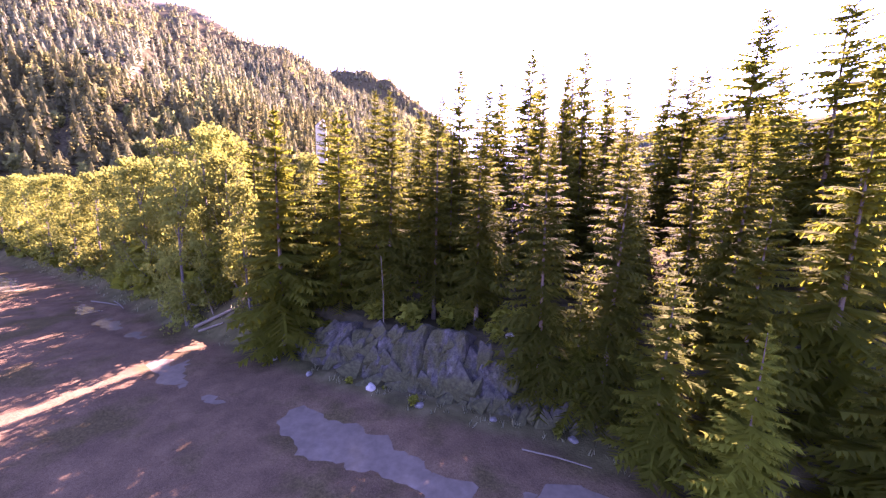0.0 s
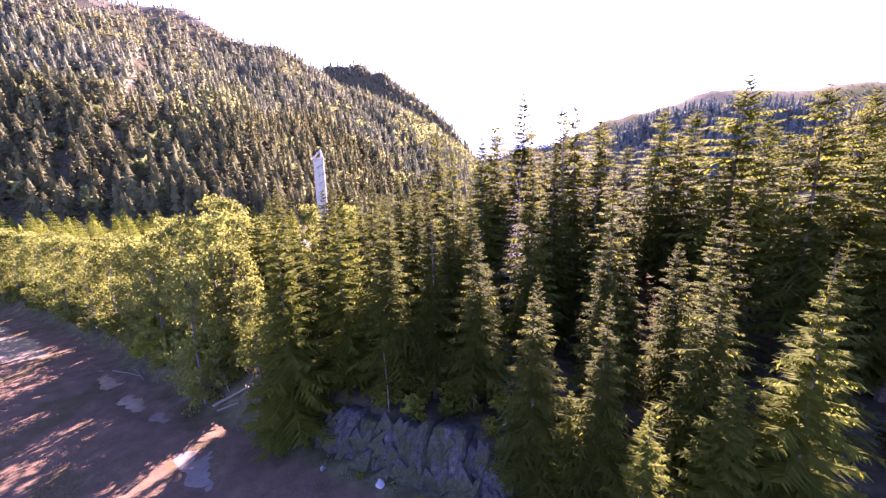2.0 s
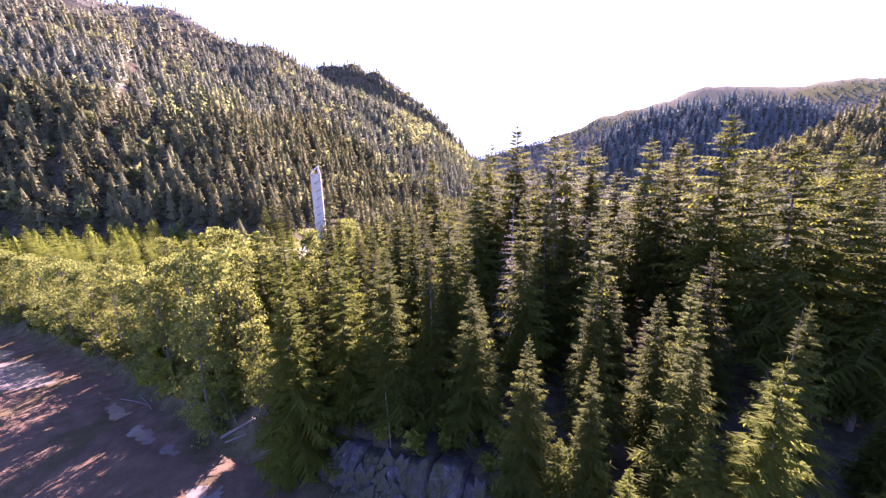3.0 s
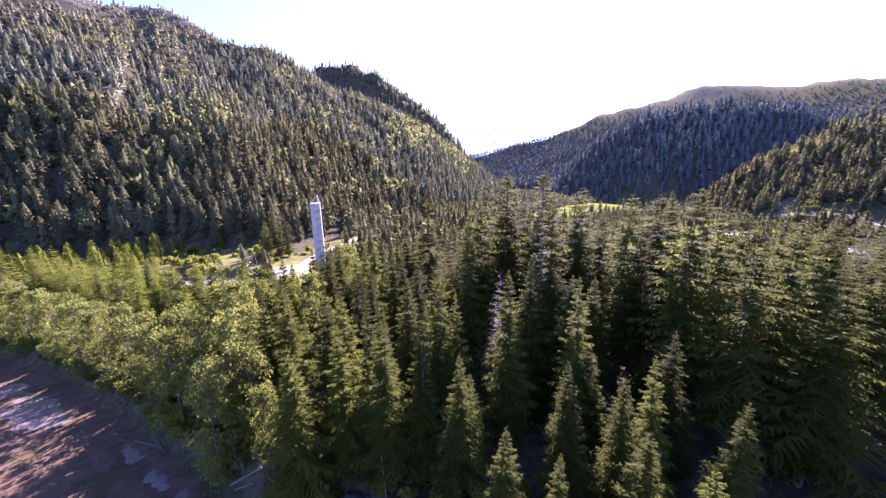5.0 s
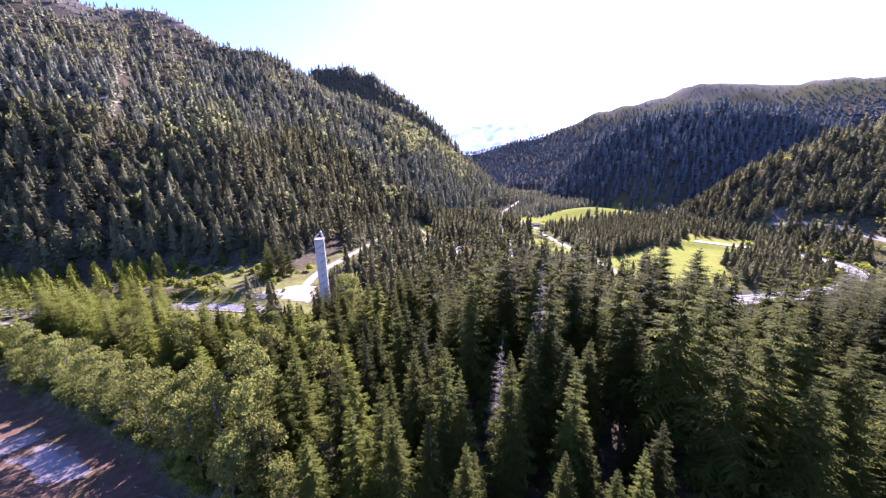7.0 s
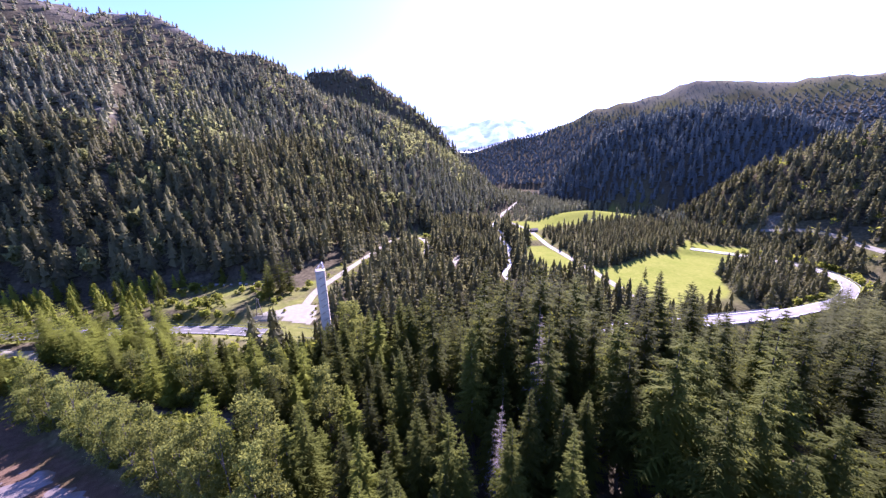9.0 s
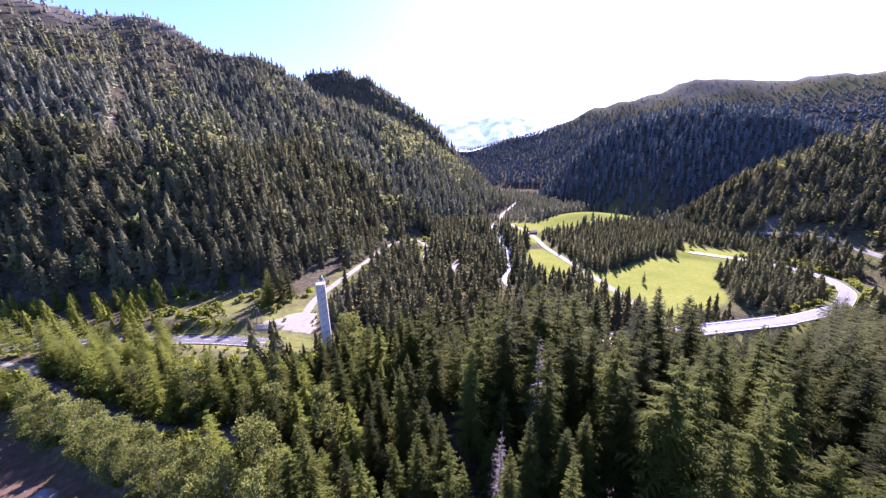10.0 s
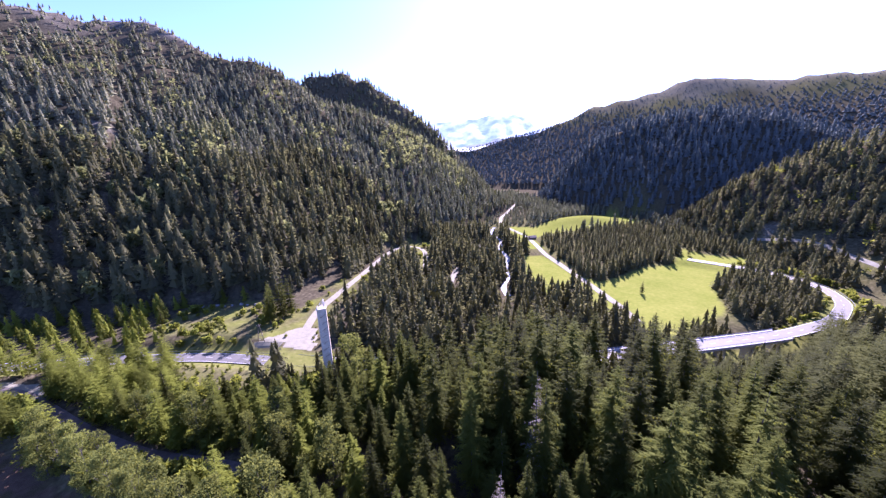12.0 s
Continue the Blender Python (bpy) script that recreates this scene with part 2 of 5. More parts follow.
RANGE_CREST = [(1800, 700, 350), (1317, 1075, 296), (1226, 1177, 318), (1162, 1241, 316), (1071, 1320, 338), (956, 1406, 355), (856, 1468, 318), (670, 1562, 290),
               (474, 1632, 200), (275, 1677, 165), (143, 1693, 135), (-100, 1750, 130), (-500, 1700, 250)]


GULLY = [(-205, 553, 0), (-150, 572, 0), (-100, 590, 0), (-50, 617, 0), (5, 655, 0), (55, 695, 0)]


def flank(x, y, foot, crest, roundness, back=0.35):
    df, zf, side = to_line(x, y, foot)
    dc, zc, over = to_line(x, y, crest)
    t = df / (df + dc + 1e-6)
    up = zf + (zc - zf) * t ** roundness
    beyond = zc - back * dc
    inside = side < 0
    # past the crest the land falls away again
    past = inside & (over * BACK_SIDE[id(crest)] > 0)
    return np.where(inside, np.where(past, beyond, up), -1e3)


BACK_SIDE = {id(LEFT_CREST): 1, id(HILL_CREST): -1, id(SPUR_CREST): -1, id(RANGE_CREST): -1}

# The road: (x, y, z); between the two bridge ends it runs over piers
ROAD = [(-420, 150, 9.0), (-300, 136, 6.0), (-200, 132, 3.5), (-150, 137, 2.6), (-110, 138, 2.0), (-61, 131, 1.2), (0, 126, 0.2), (67, 131, -1.2), (117, 139, -2.2), (165, 147, -3.0),
        (205, 160, -4.0), (236, 182, -5.0), (252, 208, -6.0), (252, 232, -6.5), (238, 256, -6.5), (210, 285, -6.0)]
BRIDGE_FROM, BRIDGE_TO = -78.0, 186.0
CLEARING = [(-150, 92), (-132, 86), (-116, 77), (-98, 70.5), (-70, 58.5), (-56, 50.5), (-36, 40), (-17, 31), (-5, 25), (8, 21), (20, 12), (24, -40), (-150, -40), (-170, 60)]
POOLS = [[(-15, 25.5), (-10.5, 24.2), (-4, 20.5), (2, 17.5), (0.5, 14.6), (-4, 16), (-10, 19.2), (-14.6, 21.8)], [(-34, 33.6), (-29, 31.2), (-24.5, 28), (-17, 24.8), (-18.2, 22.8), (-25, 26), (-31.5, 29.6)],
         [(-64, 52), (-52, 46.5), (-40, 39.5), (-36, 36), (-42, 36.5), (-56, 44)], [(-105, 70), (-80, 58), (-68, 51), (-84, 52), (-112, 62)], [(5, 18.5), (12, 15.5), (11, 13), (4, 15.5)]]
POOL_LEVEL = -0.36
MEADOW = [(76, 322), (98, 318), (104, 275), (118, 242), (140, 252), (165, 270), (202, 280), (239, 327), (246, 302), (275, 282), (228, 254), (191, 223), (172, 188), (150, 172), (114, 154), (103, 180), (94, 207), (58, 222), (66, 270)]
MEADOW_FAR = [(93, 470), (125, 455), (160, 478), (215, 525), (268, 534), (282, 466), (255, 442), (190, 430), (130, 412), (108, 392), (108, 345), (78, 345), (80, 400)]
FIELD = [(-152, 184), (-128, 192), (-104, 190), (-90, 178), (-84, 152), (-100, 144), (-128, 143), (-150, 158)]
GLADES = [[(-94, 148), (-84, 190), (-64, 232), (-58, 214), (-66, 165), (-62, 146)], [(-16, 296), (-46, 310), (-50, 336), (-24, 330)], [(-23, 264), (-11, 264), (-10, 335), (-26, 335)], [(-46, 352), (-28, 374), (0, 368), (5, 345), (-12, 328), (-30, 335)], [(-70, 205), (-86, 215), (-62, 250), (-44, 270), (-46, 246)]]


def land(x, y):
    """The height of the ground."""
    x, y = np.asarray(x, float), np.asarray(y, float)
    left = smooth(70, -130, x)
    valley = -9 + 15.0 * left
    bench = 3.5 + 0.8 * wave(x, y, 30, 1) + 2.0 * smooth(30, 70, x)
    z = bench + (valley - bench) * smooth(84, 126, y)
    z = np.where(y > 84, np.minimum(z, 30), z)
    z = z + 0.5 * wave(x, y, 60, 2) * smooth(60, 130, y)
    d = in_area(x, y, CLEARING)
    low = -0.2 + 0.17 * wave(x, y, 9, 3) + 0.09 * wave(x, y, 2.6, 4) + 0.085 * wave(x, y, 1.6, 20)
    for area in POOLS:
        low = low - 0.26 * smooth(-0.6, 1.0, in_area(x, y, area) + 0.7 * wave(x, y, 3.0, 7) - 0.3)
    # a rocky step instead of a grass bank between x -20 and 12
    step_ = smooth(-24, -17, x) * smooth(15, 9, x)
    foot_ = smooth(-5.5, 0.5, d) * (1 - step_) + smooth(-6.2, -4.2, d) * step_
    z = z + (low - z) * foot_
    z = z - 7.0 * np.exp(-((x - 158) / 24) ** 2 - ((y - 146) / 17) ** 2)
    z = z + 11.0 * np.exp(-((x - 205) / 58) ** 2 - ((y - 472) / 34) ** 2)
    rough = 4.0 * wave(x, y, 60, 5) + 9.0 * wave(x, y, 170, 6)
    for foot, crest, roundness in ((LEFT_FOOT, LEFT_CREST, 0.95), (HILL_FOOT, HILL_CREST, 0.75), (SPUR_FOOT, SPUR_CREST, 0.9), (RANGE_FOOT, RANGE_CREST, 1.1)):
        f = flank(x, y, foot, crest, roundness)
        df, _, _ = to_line(x, y, foot)
        f = f + rough * np.clip(df / 140, 0, 1) * (0.35 if crest is SPUR_CREST else 0.6)
        if crest is LEFT_CREST:
            f = f + smooth(150, 215, f) * (7.0 * np.abs(wave(x, y, 42, 17)) + 3.0 * wave(x, y, 17, 18) - 3.5)
        z = np.maximum(z, f)
    dc, zc, _ = to_line(x, y, SHOULDER_CREST)
    z = np.maximum(z, np.where(dc < 150, zc - 0.85 * dc + 0.4 * rough * np.clip(dc / 60, 0.2, 1), -1e3))
    z = z - 28 * np.exp(-(to_line(x, y, GULLY)[0] / 20) ** 2)
    # cuttings and banks along the road, none under the bridge
    d, rz, _ = to_line(x, y, ROAD)
    ground_stretch = np.where((x > BRIDGE_FROM) & (x < BRIDGE_TO) & (y < 165), 0.0, 1.0)
    z = z + (rz - 0.35 - z) * smooth(13, 5.5, d) * ground_stretch
    return z


def spacing(stops):
    """Grid lines whose spacing changes along the stops of (place, step)."""
    out = [stops[0][0]]
    while out[-1] < stops[-1][0]:
        out.append(out[-1] + float(np.interp(out[-1], [s[0] for s in stops], [s[1] for s in stops])))
    return np.array(out)


gx = spacing([(-4600, 300), (-1500, 90), (-600, 22), (-220, 4), (-75, 1.2), (-38, 0.8), (16, 0.8), (30, 1.5), (120, 3.5), (300, 5), (600, 18), (1600, 80), (4600, 300)])
gy = spacing([(-4600, 400), (-600, 90), (-60, 8), (5, 0.8), (14, 0.7), (34, 0.7), (50, 1.3), (110, 3.2), (330, 5), (560, 8), (900, 22), (1800, 60), (4600, 300)])
GX, GY = np.meshgrid(gx, gy)
GZ = land(GX, GY)
nx, ny = len(gx), len(gy)
cell = (np.arange(ny - 1)[:, None] * nx + np.arange(nx - 1)).ravel()
ground_mesh = mesh_np("ground", np.stack([GX, GY, GZ], -1).reshape(-1, 3), np.stack([cell, cell + 1, cell + nx + 1, cell + nx], -1), GROUND, True)
edge = 1.2 * wave(GX, GY, 7, 8)
green = np.maximum.reduce([smooth(-1.5, 1.5, in_area(GX, GY, a) + edge) for a in [MEADOW, MEADOW_FAR]])
green = np.maximum(green, np.maximum.reduce([smooth(-2.5, 2.5, in_area(GX, GY, a) + 2.5 * edge) for a in [FIELD, *GLADES]]) * (0.36 + 0.4 * wave(GX, GY, 11, 12)))
d_road, _, _ = to_line(GX, GY, ROAD)
green = np.maximum(green, 0.6 * smooth(10, 6.5, d_road + 1.5 * edge))
bank = smooth(-4.5, -1.0, in_area(GX, GY, CLEARING) + 1.5 * edge) * smooth(2.0, 0.2, in_area(GX, GY, CLEARING) + edge)
green = np.maximum(green, 0.12 * bank)
flat = smooth(128, 150, GY) * smooth(50, 75, GX) * smooth(330, 290, GX) * smooth(560, 500, GY)
green = np.maximum(green, flat * (0.2 + 0.2 * wave(GX, GY, 25, 11)))
verge = smooth(106, 114, GY) * smooth(134, 130, GY) * smooth(-150, -135, GX) * smooth(-48, -60, GX)
green = np.maximum(green, verge * (0.2 + 0.2 * wave(GX, GY, 9, 14)))
green = np.maximum(green, 0.3 * smooth(170, 260, GZ) * (GY > 900) * (0.7 + 0.5 * wave(GX, GY, 120, 21)))
float_attribute(ground_mesh, "meadow", green.ravel())
float_attribute(ground_mesh, "mud", smooth(-0.5, 1.5, in_area(GX, GY, CLEARING) + edge).ravel())
high = smooth(225, 300, GZ + 18 * wave(GX, GY, 50, 9)) * 0.7 * (GY < 900)
high = np.maximum(high, 0.4 * smooth(235, 310, GZ + 40 * wave(GX, GY, 90, 10)) * (GX > 300))
bare_rock = smooth(0.6, 0.9, wave(GX, GY, 48, 7)) * (to_line(GX, GY, LEFT_FOOT)[2] < 0) * smooth(30, 70, to_line(GX, GY, LEFT_FOOT)[0])
bare_rock = np.maximum(bare_rock, smooth(0.7, 0.9, wave(GX, GY, 42, 15)) * (to_line(GX, GY, SPUR_FOOT)[2] < 0) * (GX > 230) * (GX < 460))
high = np.maximum(high, bare_rock * (0.5 + 0.4 * wave(GX, GY, 9, 16)))
float_attribute(ground_mesh, "stone", high.ravel())
ground = tagged(new("ground", ground_mesh), "valley ground of dark forest floor, green meadow and wet gravel", "ground", kind="structure")

# ---------------------------------------------------------------- trees
def spray_branches(rng, H, R, whorls, per, twigs, low=0.1, ragged=0.3, curtain=True, power=0.8, fat=0.165):
    """Triangles of a conifer's crown: whorls of drooping branches with side twigs and hanging curtains."""
    tris = []
    lean = rng.normal(0, 0.008, 2)
    for i in range(whorls):
        u = (i + rng.uniform(0.1, 0.9)) / whorls
        z = H * (low + (1 - low) * u)
        reach = R * (1 - u) ** power * min(1.0, 0.55 + 3.2 * u) + 0.14 * R * (1 - u) + 0.1
        for k in range(per):
            if rng.random() < ragged * 0.45:
                continue
            a = (k + rng.uniform(-0.4, 0.4)) / per * 2 * np.pi + i * 1.9
            L = reach * rng.uniform(1 - ragged, 1 + 0.45 * ragged)
            d = np.array([np.cos(a), np.sin(a), 0.0])
            s_ = np.array([-np.sin(a), np.cos(a), 0.0])
            fall = 0.5 - 0.85 * u + rng.uniform(-0.12, 0.12)
            base = np.array([lean[0] * z, lean[1] * z, z + rng.uniform(-0.15, 0.15)])

            def on(s):
                return base + d * L * s + np.array([0, 0, -fall * L * (s - 0.38 * s * s)])

            w = 0.075 * L + 0.03
            tip = on(1.0)
            tris.append((on(0.0) - s_ * w * 0.6, on(0.0) + s_ * w * 0.6, tip))
            for j in range(twigs):
                s = (j + rng.uniform(0.6, 1.2)) / (twigs + 0.25)
                p = on(min(s, 0.97))
                l = (0.46 * L * (1 - 0.58 * s) + 0.08) * rng.uniform(0.7, 1.25)
                for side in (-1, 1):
                    way = d * rng.uniform(0.45, 0.8) + s_ * side * rng.uniform(0.65, 0.95)
                    end = p + way * l + np.array([0, 0, -0.22 * l + rng.uniform(-0.08, 0.08) * l])
                    half = d * (fat * l + 0.04)
                    tris.append((p - half, p + half, end))
                if curtain:
                    h = (0.3 * l + 0.1) * rng.uniform(0.6, 1.3)
                    tris.append((p - d * 0.3 * l, p + d * 0.3 * l, p + np.array([0, 0, -h]) + s_ * rng.uniform(-0.3, 0.3) * h))
    top = np.array([lean[0] * H, lean[1] * H, H])
    for k in range(3):
        a = k * 2.1
        off = np.array([np.cos(a), np.sin(a), 0]) * 0.05
        tris.append((top - off - (0, 0, 0.05 * H), top + off - (0, 0, 0.05 * H), top + (0, 0, 0.25)))
    return np.array(tris)


def soup(name, tris, material):
    v = tris.reshape(-1, 3)
    return mesh_np(name, v, np.arange(len(v)).reshape(-1, 3), material)


def trunk_mesh(H, r, material, rng, sides=7, bend=0.01, steps=5):
    bm = bmesh.new()
    rings = []
    for i in range(steps + 1):
        u = i / steps
        cx, cy = bend * H * math.sin(2.2 * u), bend * H * 0.6 * math.sin(3.1 * u + 1)
        rr = r * (1 - u) ** 0.9 + 0.015 + (0.35 * r if i == 0 else 0)
        rings.append([bm.verts.new((cx + rr * math.cos(k * 2 * math.pi / sides), cy + rr * math.sin(k * 2 * math.pi / sides), u * H)) for k in range(sides)])
    for a, b in zip(rings, rings[1:]):
        for k in range(sides):
            bm.faces.new((a[k], a[(k + 1) % sides], b[(k + 1) % sides], b[k]))
    return bm


def conifer(kind, rng, H, R, whorls, per, twigs, material, label, **more):
    """One conifer at the origin: a trunk and a crown."""
    tree = tagged(new(kind), label, "tree")
    part("trunk", trunk_mesh(H * 0.97, 0.011 * H, BARK, rng), BARK, tree)
    crown = new("crown", soup("crown", spray_branches(rng, H, R, whorls, per, twigs, **more), material))
    crown.parent = tree
    return tree


def leaf_cloud(rng, clumps, leaves, size, spread):
    """Small leaves, a little cupped, in uneven clumps round the given centres."""
    out = []
    for c, r in clumps:
        n = int(leaves * rng.uniform(0.7, 1.3))
        p = rng.normal(0, 1, (n, 3))
        p = c + p / np.linalg.norm(p, axis=1)[:, None] * (r * rng.uniform(0.35, 1.0, n) ** 0.6)[:, None] * (1, 1, 0.75)
        a = rng.normal(0, 1, (n, 3)) + (0, 0, 0.4)
        a /= np.linalg.norm(a, axis=1)[:, None]
        b = np.cross(a, rng.normal(0, 1, (n, 3)))
        b /= np.linalg.norm(b, axis=1)[:, None]
        s = (size * rng.uniform(0.6, 1.4, n))[:, None]
        out.append(np.stack([p - a * s, p + b * s * 0.6, p + a * s, p - a * s, p + a * s, p - b * s * 0.6], 1).reshape(-1, 3, 3))
    return np.concatenate(out)


def broadleaf(kind, rng, H, R, material, label, clumps=108, leaves=54, size=0.24):
    """One broad-leaved tree: trunk, limbs and a crown of leaf clumps."""
    tree = tagged(new(kind), label, "tree")
    part("trunk", trunk_mesh(H * 0.8, 0.012 * H, BIRCH, rng, bend=0.02), BIRCH, tree)
    spots = []
    for _ in range(clumps):
        u = rng.uniform(0.02, 0.97)
        a, r = rng.uniform(0, 2 * np.pi), R * math.sqrt(rng.uniform(0.05, 1)) * (1.15 - u) ** 0.5 * min(1, 0.5 + 1.5 * u)
        spots.append((np.array([r * np.cos(a), r * np.sin(a), H * u]), R * rng.uniform(0.16, 0.3)))
    for c, _ in spots[::7]:
        foot = np.array([0, 0, max(0.15 * H, c[2] - 0.25 * H - 0.4 * np.hypot(c[0], c[1]))])
        bm = bmesh.new()
        mid = (foot + c) / 2 + (0, 0, -0.03 * H)
        rod(bm, foot, mid, 0.07, 0.045, 5)
        rod(bm, mid, c, 0.045, 0.015, 5)
        part("limb", bm, BIRCH, tree)
    crown = new("crown", soup("crown", leaf_cloud(rng, spots, leaves, size, 1.0), material))
    crown.parent = tree
    return tree


def dead_conifer(kind, rng, H, R, label):
    """A dead spruce: a grey trunk and bare, broken branches."""
    tree = tagged(new(kind), label, "tree")
    part("trunk", trunk_mesh(H, 0.011 * H, DEADWOOD, rng), DEADWOOD, tree)
    tris = spray_branches(rng, H * 0.97, R, 34, 5, 3, low=0.25, ragged=0.5, curtain=False)
    thin = np.concatenate([tris[:, :2] * 0.35 + tris[:, :2].mean(1, keepdims=True) * 0.65, tris[:, 2:]], 1)
    twigs = new("branches", soup("branches", thin, DEADWOOD))
    twigs.parent = tree
    return tree


rng = np.random.default_rng(11)
LARCH = foliage("larch_needles", (0.03, 0.037, 0.008), (0.15, 0.172, 0.022), (0.44, 0.46, 0.03), 0.38)
spruce_label = "dark green spruce with drooping needle branches in the forest"
KINDS = {
    "spruce": [conifer("spruce_tree", rng, 24, 4.9, 46, 7, 6, SPRUCE, spruce_label, low=0.1, ragged=0.32),
               conifer("spruce_tree", rng, 24, 4.6, 46, 7, 6, SPRUCE, spruce_label, low=0.06, ragged=0.4),
               conifer("spruce_tree", rng, 24, 5.3, 45, 7, 6, SPRUCE, spruce_label, low=0.12, ragged=0.45, power=0.7),
               conifer("spruce_tree", rng, 24, 4.8, 46, 7, 6, SPRUCE, spruce_label, low=0.14, ragged=0.5)],
    "plain": [conifer("spruce_tree", rng, 24, 4.7, 30, 6, 5, SPRUCE, spruce_label, low=0.12, ragged=0.35),
              conifer("spruce_tree", rng, 24, 4.2, 30, 6, 5, SPRUCE, spruce_label, low=0.1, ragged=0.45)],
    "old": [conifer("spruce_tree", rng, 36, 6.6, 54, 6, 6, SPRUCE, "tall old spruce with a sparse ragged top and bare trunk", low=0.22, ragged=0.52, power=0.55),
            conifer("spruce_tree", rng, 36, 6.0, 54, 6, 6, SPRUCE, "tall old spruce with a sparse ragged top and bare trunk", low=0.2, ragged=0.56, power=0.5)],
    # spruces seen in sunlight: the light is put into paler larch needles
    "young": [conifer("young_spruce", rng, 12, 3.0, 28, 7, 8, LARCH, "spruce in lighter needles, its sunlight put into the colour", low=0.05, ragged=0.3),
              conifer("young_spruce", rng, 12, 2.7, 28, 7, 8, LARCH, "spruce in lighter needles, its sunlight put into the colour", low=0.04, ragged=0.4)],
    "larch": [conifer("larch_tree", rng, 14, 3.0, 26, 7, 5, LARCH, "feathery light green larch between the clearing and the road", low=0.12, ragged=0.35),
              conifer("larch_tree", rng, 14, 3.3, 26, 7, 5, LARCH, "feathery light green larch between the clearing and the road", low=0.1, ragged=0.45)],
    "leafy": [broadleaf("broadleaf_tree", rng, 22, 5.0, LEAF, "leafy yellow-green tree at the edge of the clearing"),
              broadleaf("broadleaf_tree", rng, 22, 4.4, LEAF, "leafy yellow-green tree at the edge of the clearing"),
              broadleaf("broadleaf_tree", rng, 22, 5.4, LEAF, "leafy yellow-green tree at the edge of the clearing", clumps=124)],
    "dead": [dead_conifer("dead_spruce", rng, 24, 3.0, "dead grey spruce with bare broken branches")],
}
TALL = {"spruce": 24, "plain": 24, "old": 36, "young": 12, "larch": 14, "leafy": 22, "dead": 24}
GROUPS = {"spruce": "spruces of the near forest", "plain": "spruces of the near forest", "old": "spruces of the near forest", "young": "young spruces by the clearing",
          "larch": "larches by the clearing", "leafy": "leafy trees by the clearing", "dead": "dead spruces"}
used = {}


def plant(kind, x, y, height, wide=1.0):
    """Sets a tree of that kind; the first ones are the models themselves."""
    i = used[kind] = used.get(kind, 0) + 1
    models = KINDS[kind]
    model = models[(i - 1) % len(models)]
    s = height / TALL[kind]
    m = Matrix.Translation((x, y, float(land(x, y)) - 0.15)) @ pose(0, 0, 0, rng.uniform(-1.2, 1.2), rng.uniform(-1.2, 1.2), rng.uniform(0, 360)) @ Matrix.Diagonal((s * wide, s * wide, s, 1))
    if i <= len(models):
        model.matrix_basis = m
        return tagged(model, group=GROUPS[kind])
    return copy_thing(model, m @ Matrix.Diagonal((1 / model.scale.x, 1 / model.scale.y, 1 / model.scale.z, 1)))


# Trees whose tops stand out, by stand: kind, x, y, height of the top above the clearing, width
OLD_STAND = [("old", 39.5, 49, 42.5, 1.0), ("old", 40.5, 38.8, 38.5, 0.95), ("old", 36.2, 62.6, 41, 0.85), ("old", 24.7, 81, 46, 0.85), ("old", 11.3, 87, 43, 0.85), ("old", 43.2, 64, 41, 0.9),
             ("old", 21, 58.7, 41.5, 0.8), ("old", 13.8, 70.2, 46, 0.8), ("old", 8.2, 71.3, 40.4, 0.8), ("old", -3.1, 78.3, 40.1, 0.75), ("old", 29, 69, 41, 0.8), ("old", 18, 77, 41, 0.8),
             ("old", 34.8, 54.7, 36.1, 0.9), ("old", 5.6, 63.5, 37, 0.75), ("old", 0.5, 41.9, 32.8, 0.7), ("old", 36, 73, 36, 0.9), ("old", 54, 83, 38, 1.0), ("old", 48, 54, 38, 1.0), ("old", 59, 49, 35, 1.0)]
BACK_STAND = [("old", 47.6, 74.5, 37.5, 0.95), ("old", 63, 66, 37, 1.0), ("old", 75, 60, 35, 1.0), ("old", 84, 70, 35, 1.0), ("old", 55, 62, 38, 0.9), ("spruce", 47, 61, 27, 0.9), ("spruce", 69, 50, 22, 1.0), ("spruce", 96, 70, 27.6, 1.0),
              ("dead", 19.6, 59.7, 42.5, 0.8), ("dead", 9, 47.5, 31.2, 0.9), ("spruce", 8.2, 69.7, 26.6, 0.8), ("spruce", -11, 67, 31, 0.8), ("spruce", -17, 60.5, 26.8, 0.8), ("spruce", -5.3, 59.2, 28.8, 0.85), ("spruce", 17, 54, 27.6, 0.75)]
MIDDLE_STAND = [("spruce", 14, 47.7, 33.4, 0.75), ("spruce", 2.1, 43.3, 29, 0.75), ("spruce", -5.4, 49, 29.1, 0.8), ("young", -15, 45.1, 27.8, 0.75), ("spruce", -28, 52.8, 29.1, 0.8), ("young", -11, 53.5, 21.7, 0.8),
                ("spruce", 9.6, 41.7, 32.4, 0.75), ("spruce", 19.5, 41, 31.7, 0.75), ("spruce", 20.3, 40, 21.6, 0.9), ("spruce", 30.8, 44, 18.4, 0.9), ("spruce", 32.5, 39, 20.1, 0.95), ("spruce", 24.2, 30.4, 25.4, 0.8),
                ("spruce", 20.7, 29.7, 23.3, 0.75), ("spruce", 28, 34, 27, 0.85), ("spruce", 15, 31, 24.5, 0.8), ("spruce", -1, 53, 30, 0.8), ("spruce", 3.6, 36.5, 20, 0.8)]
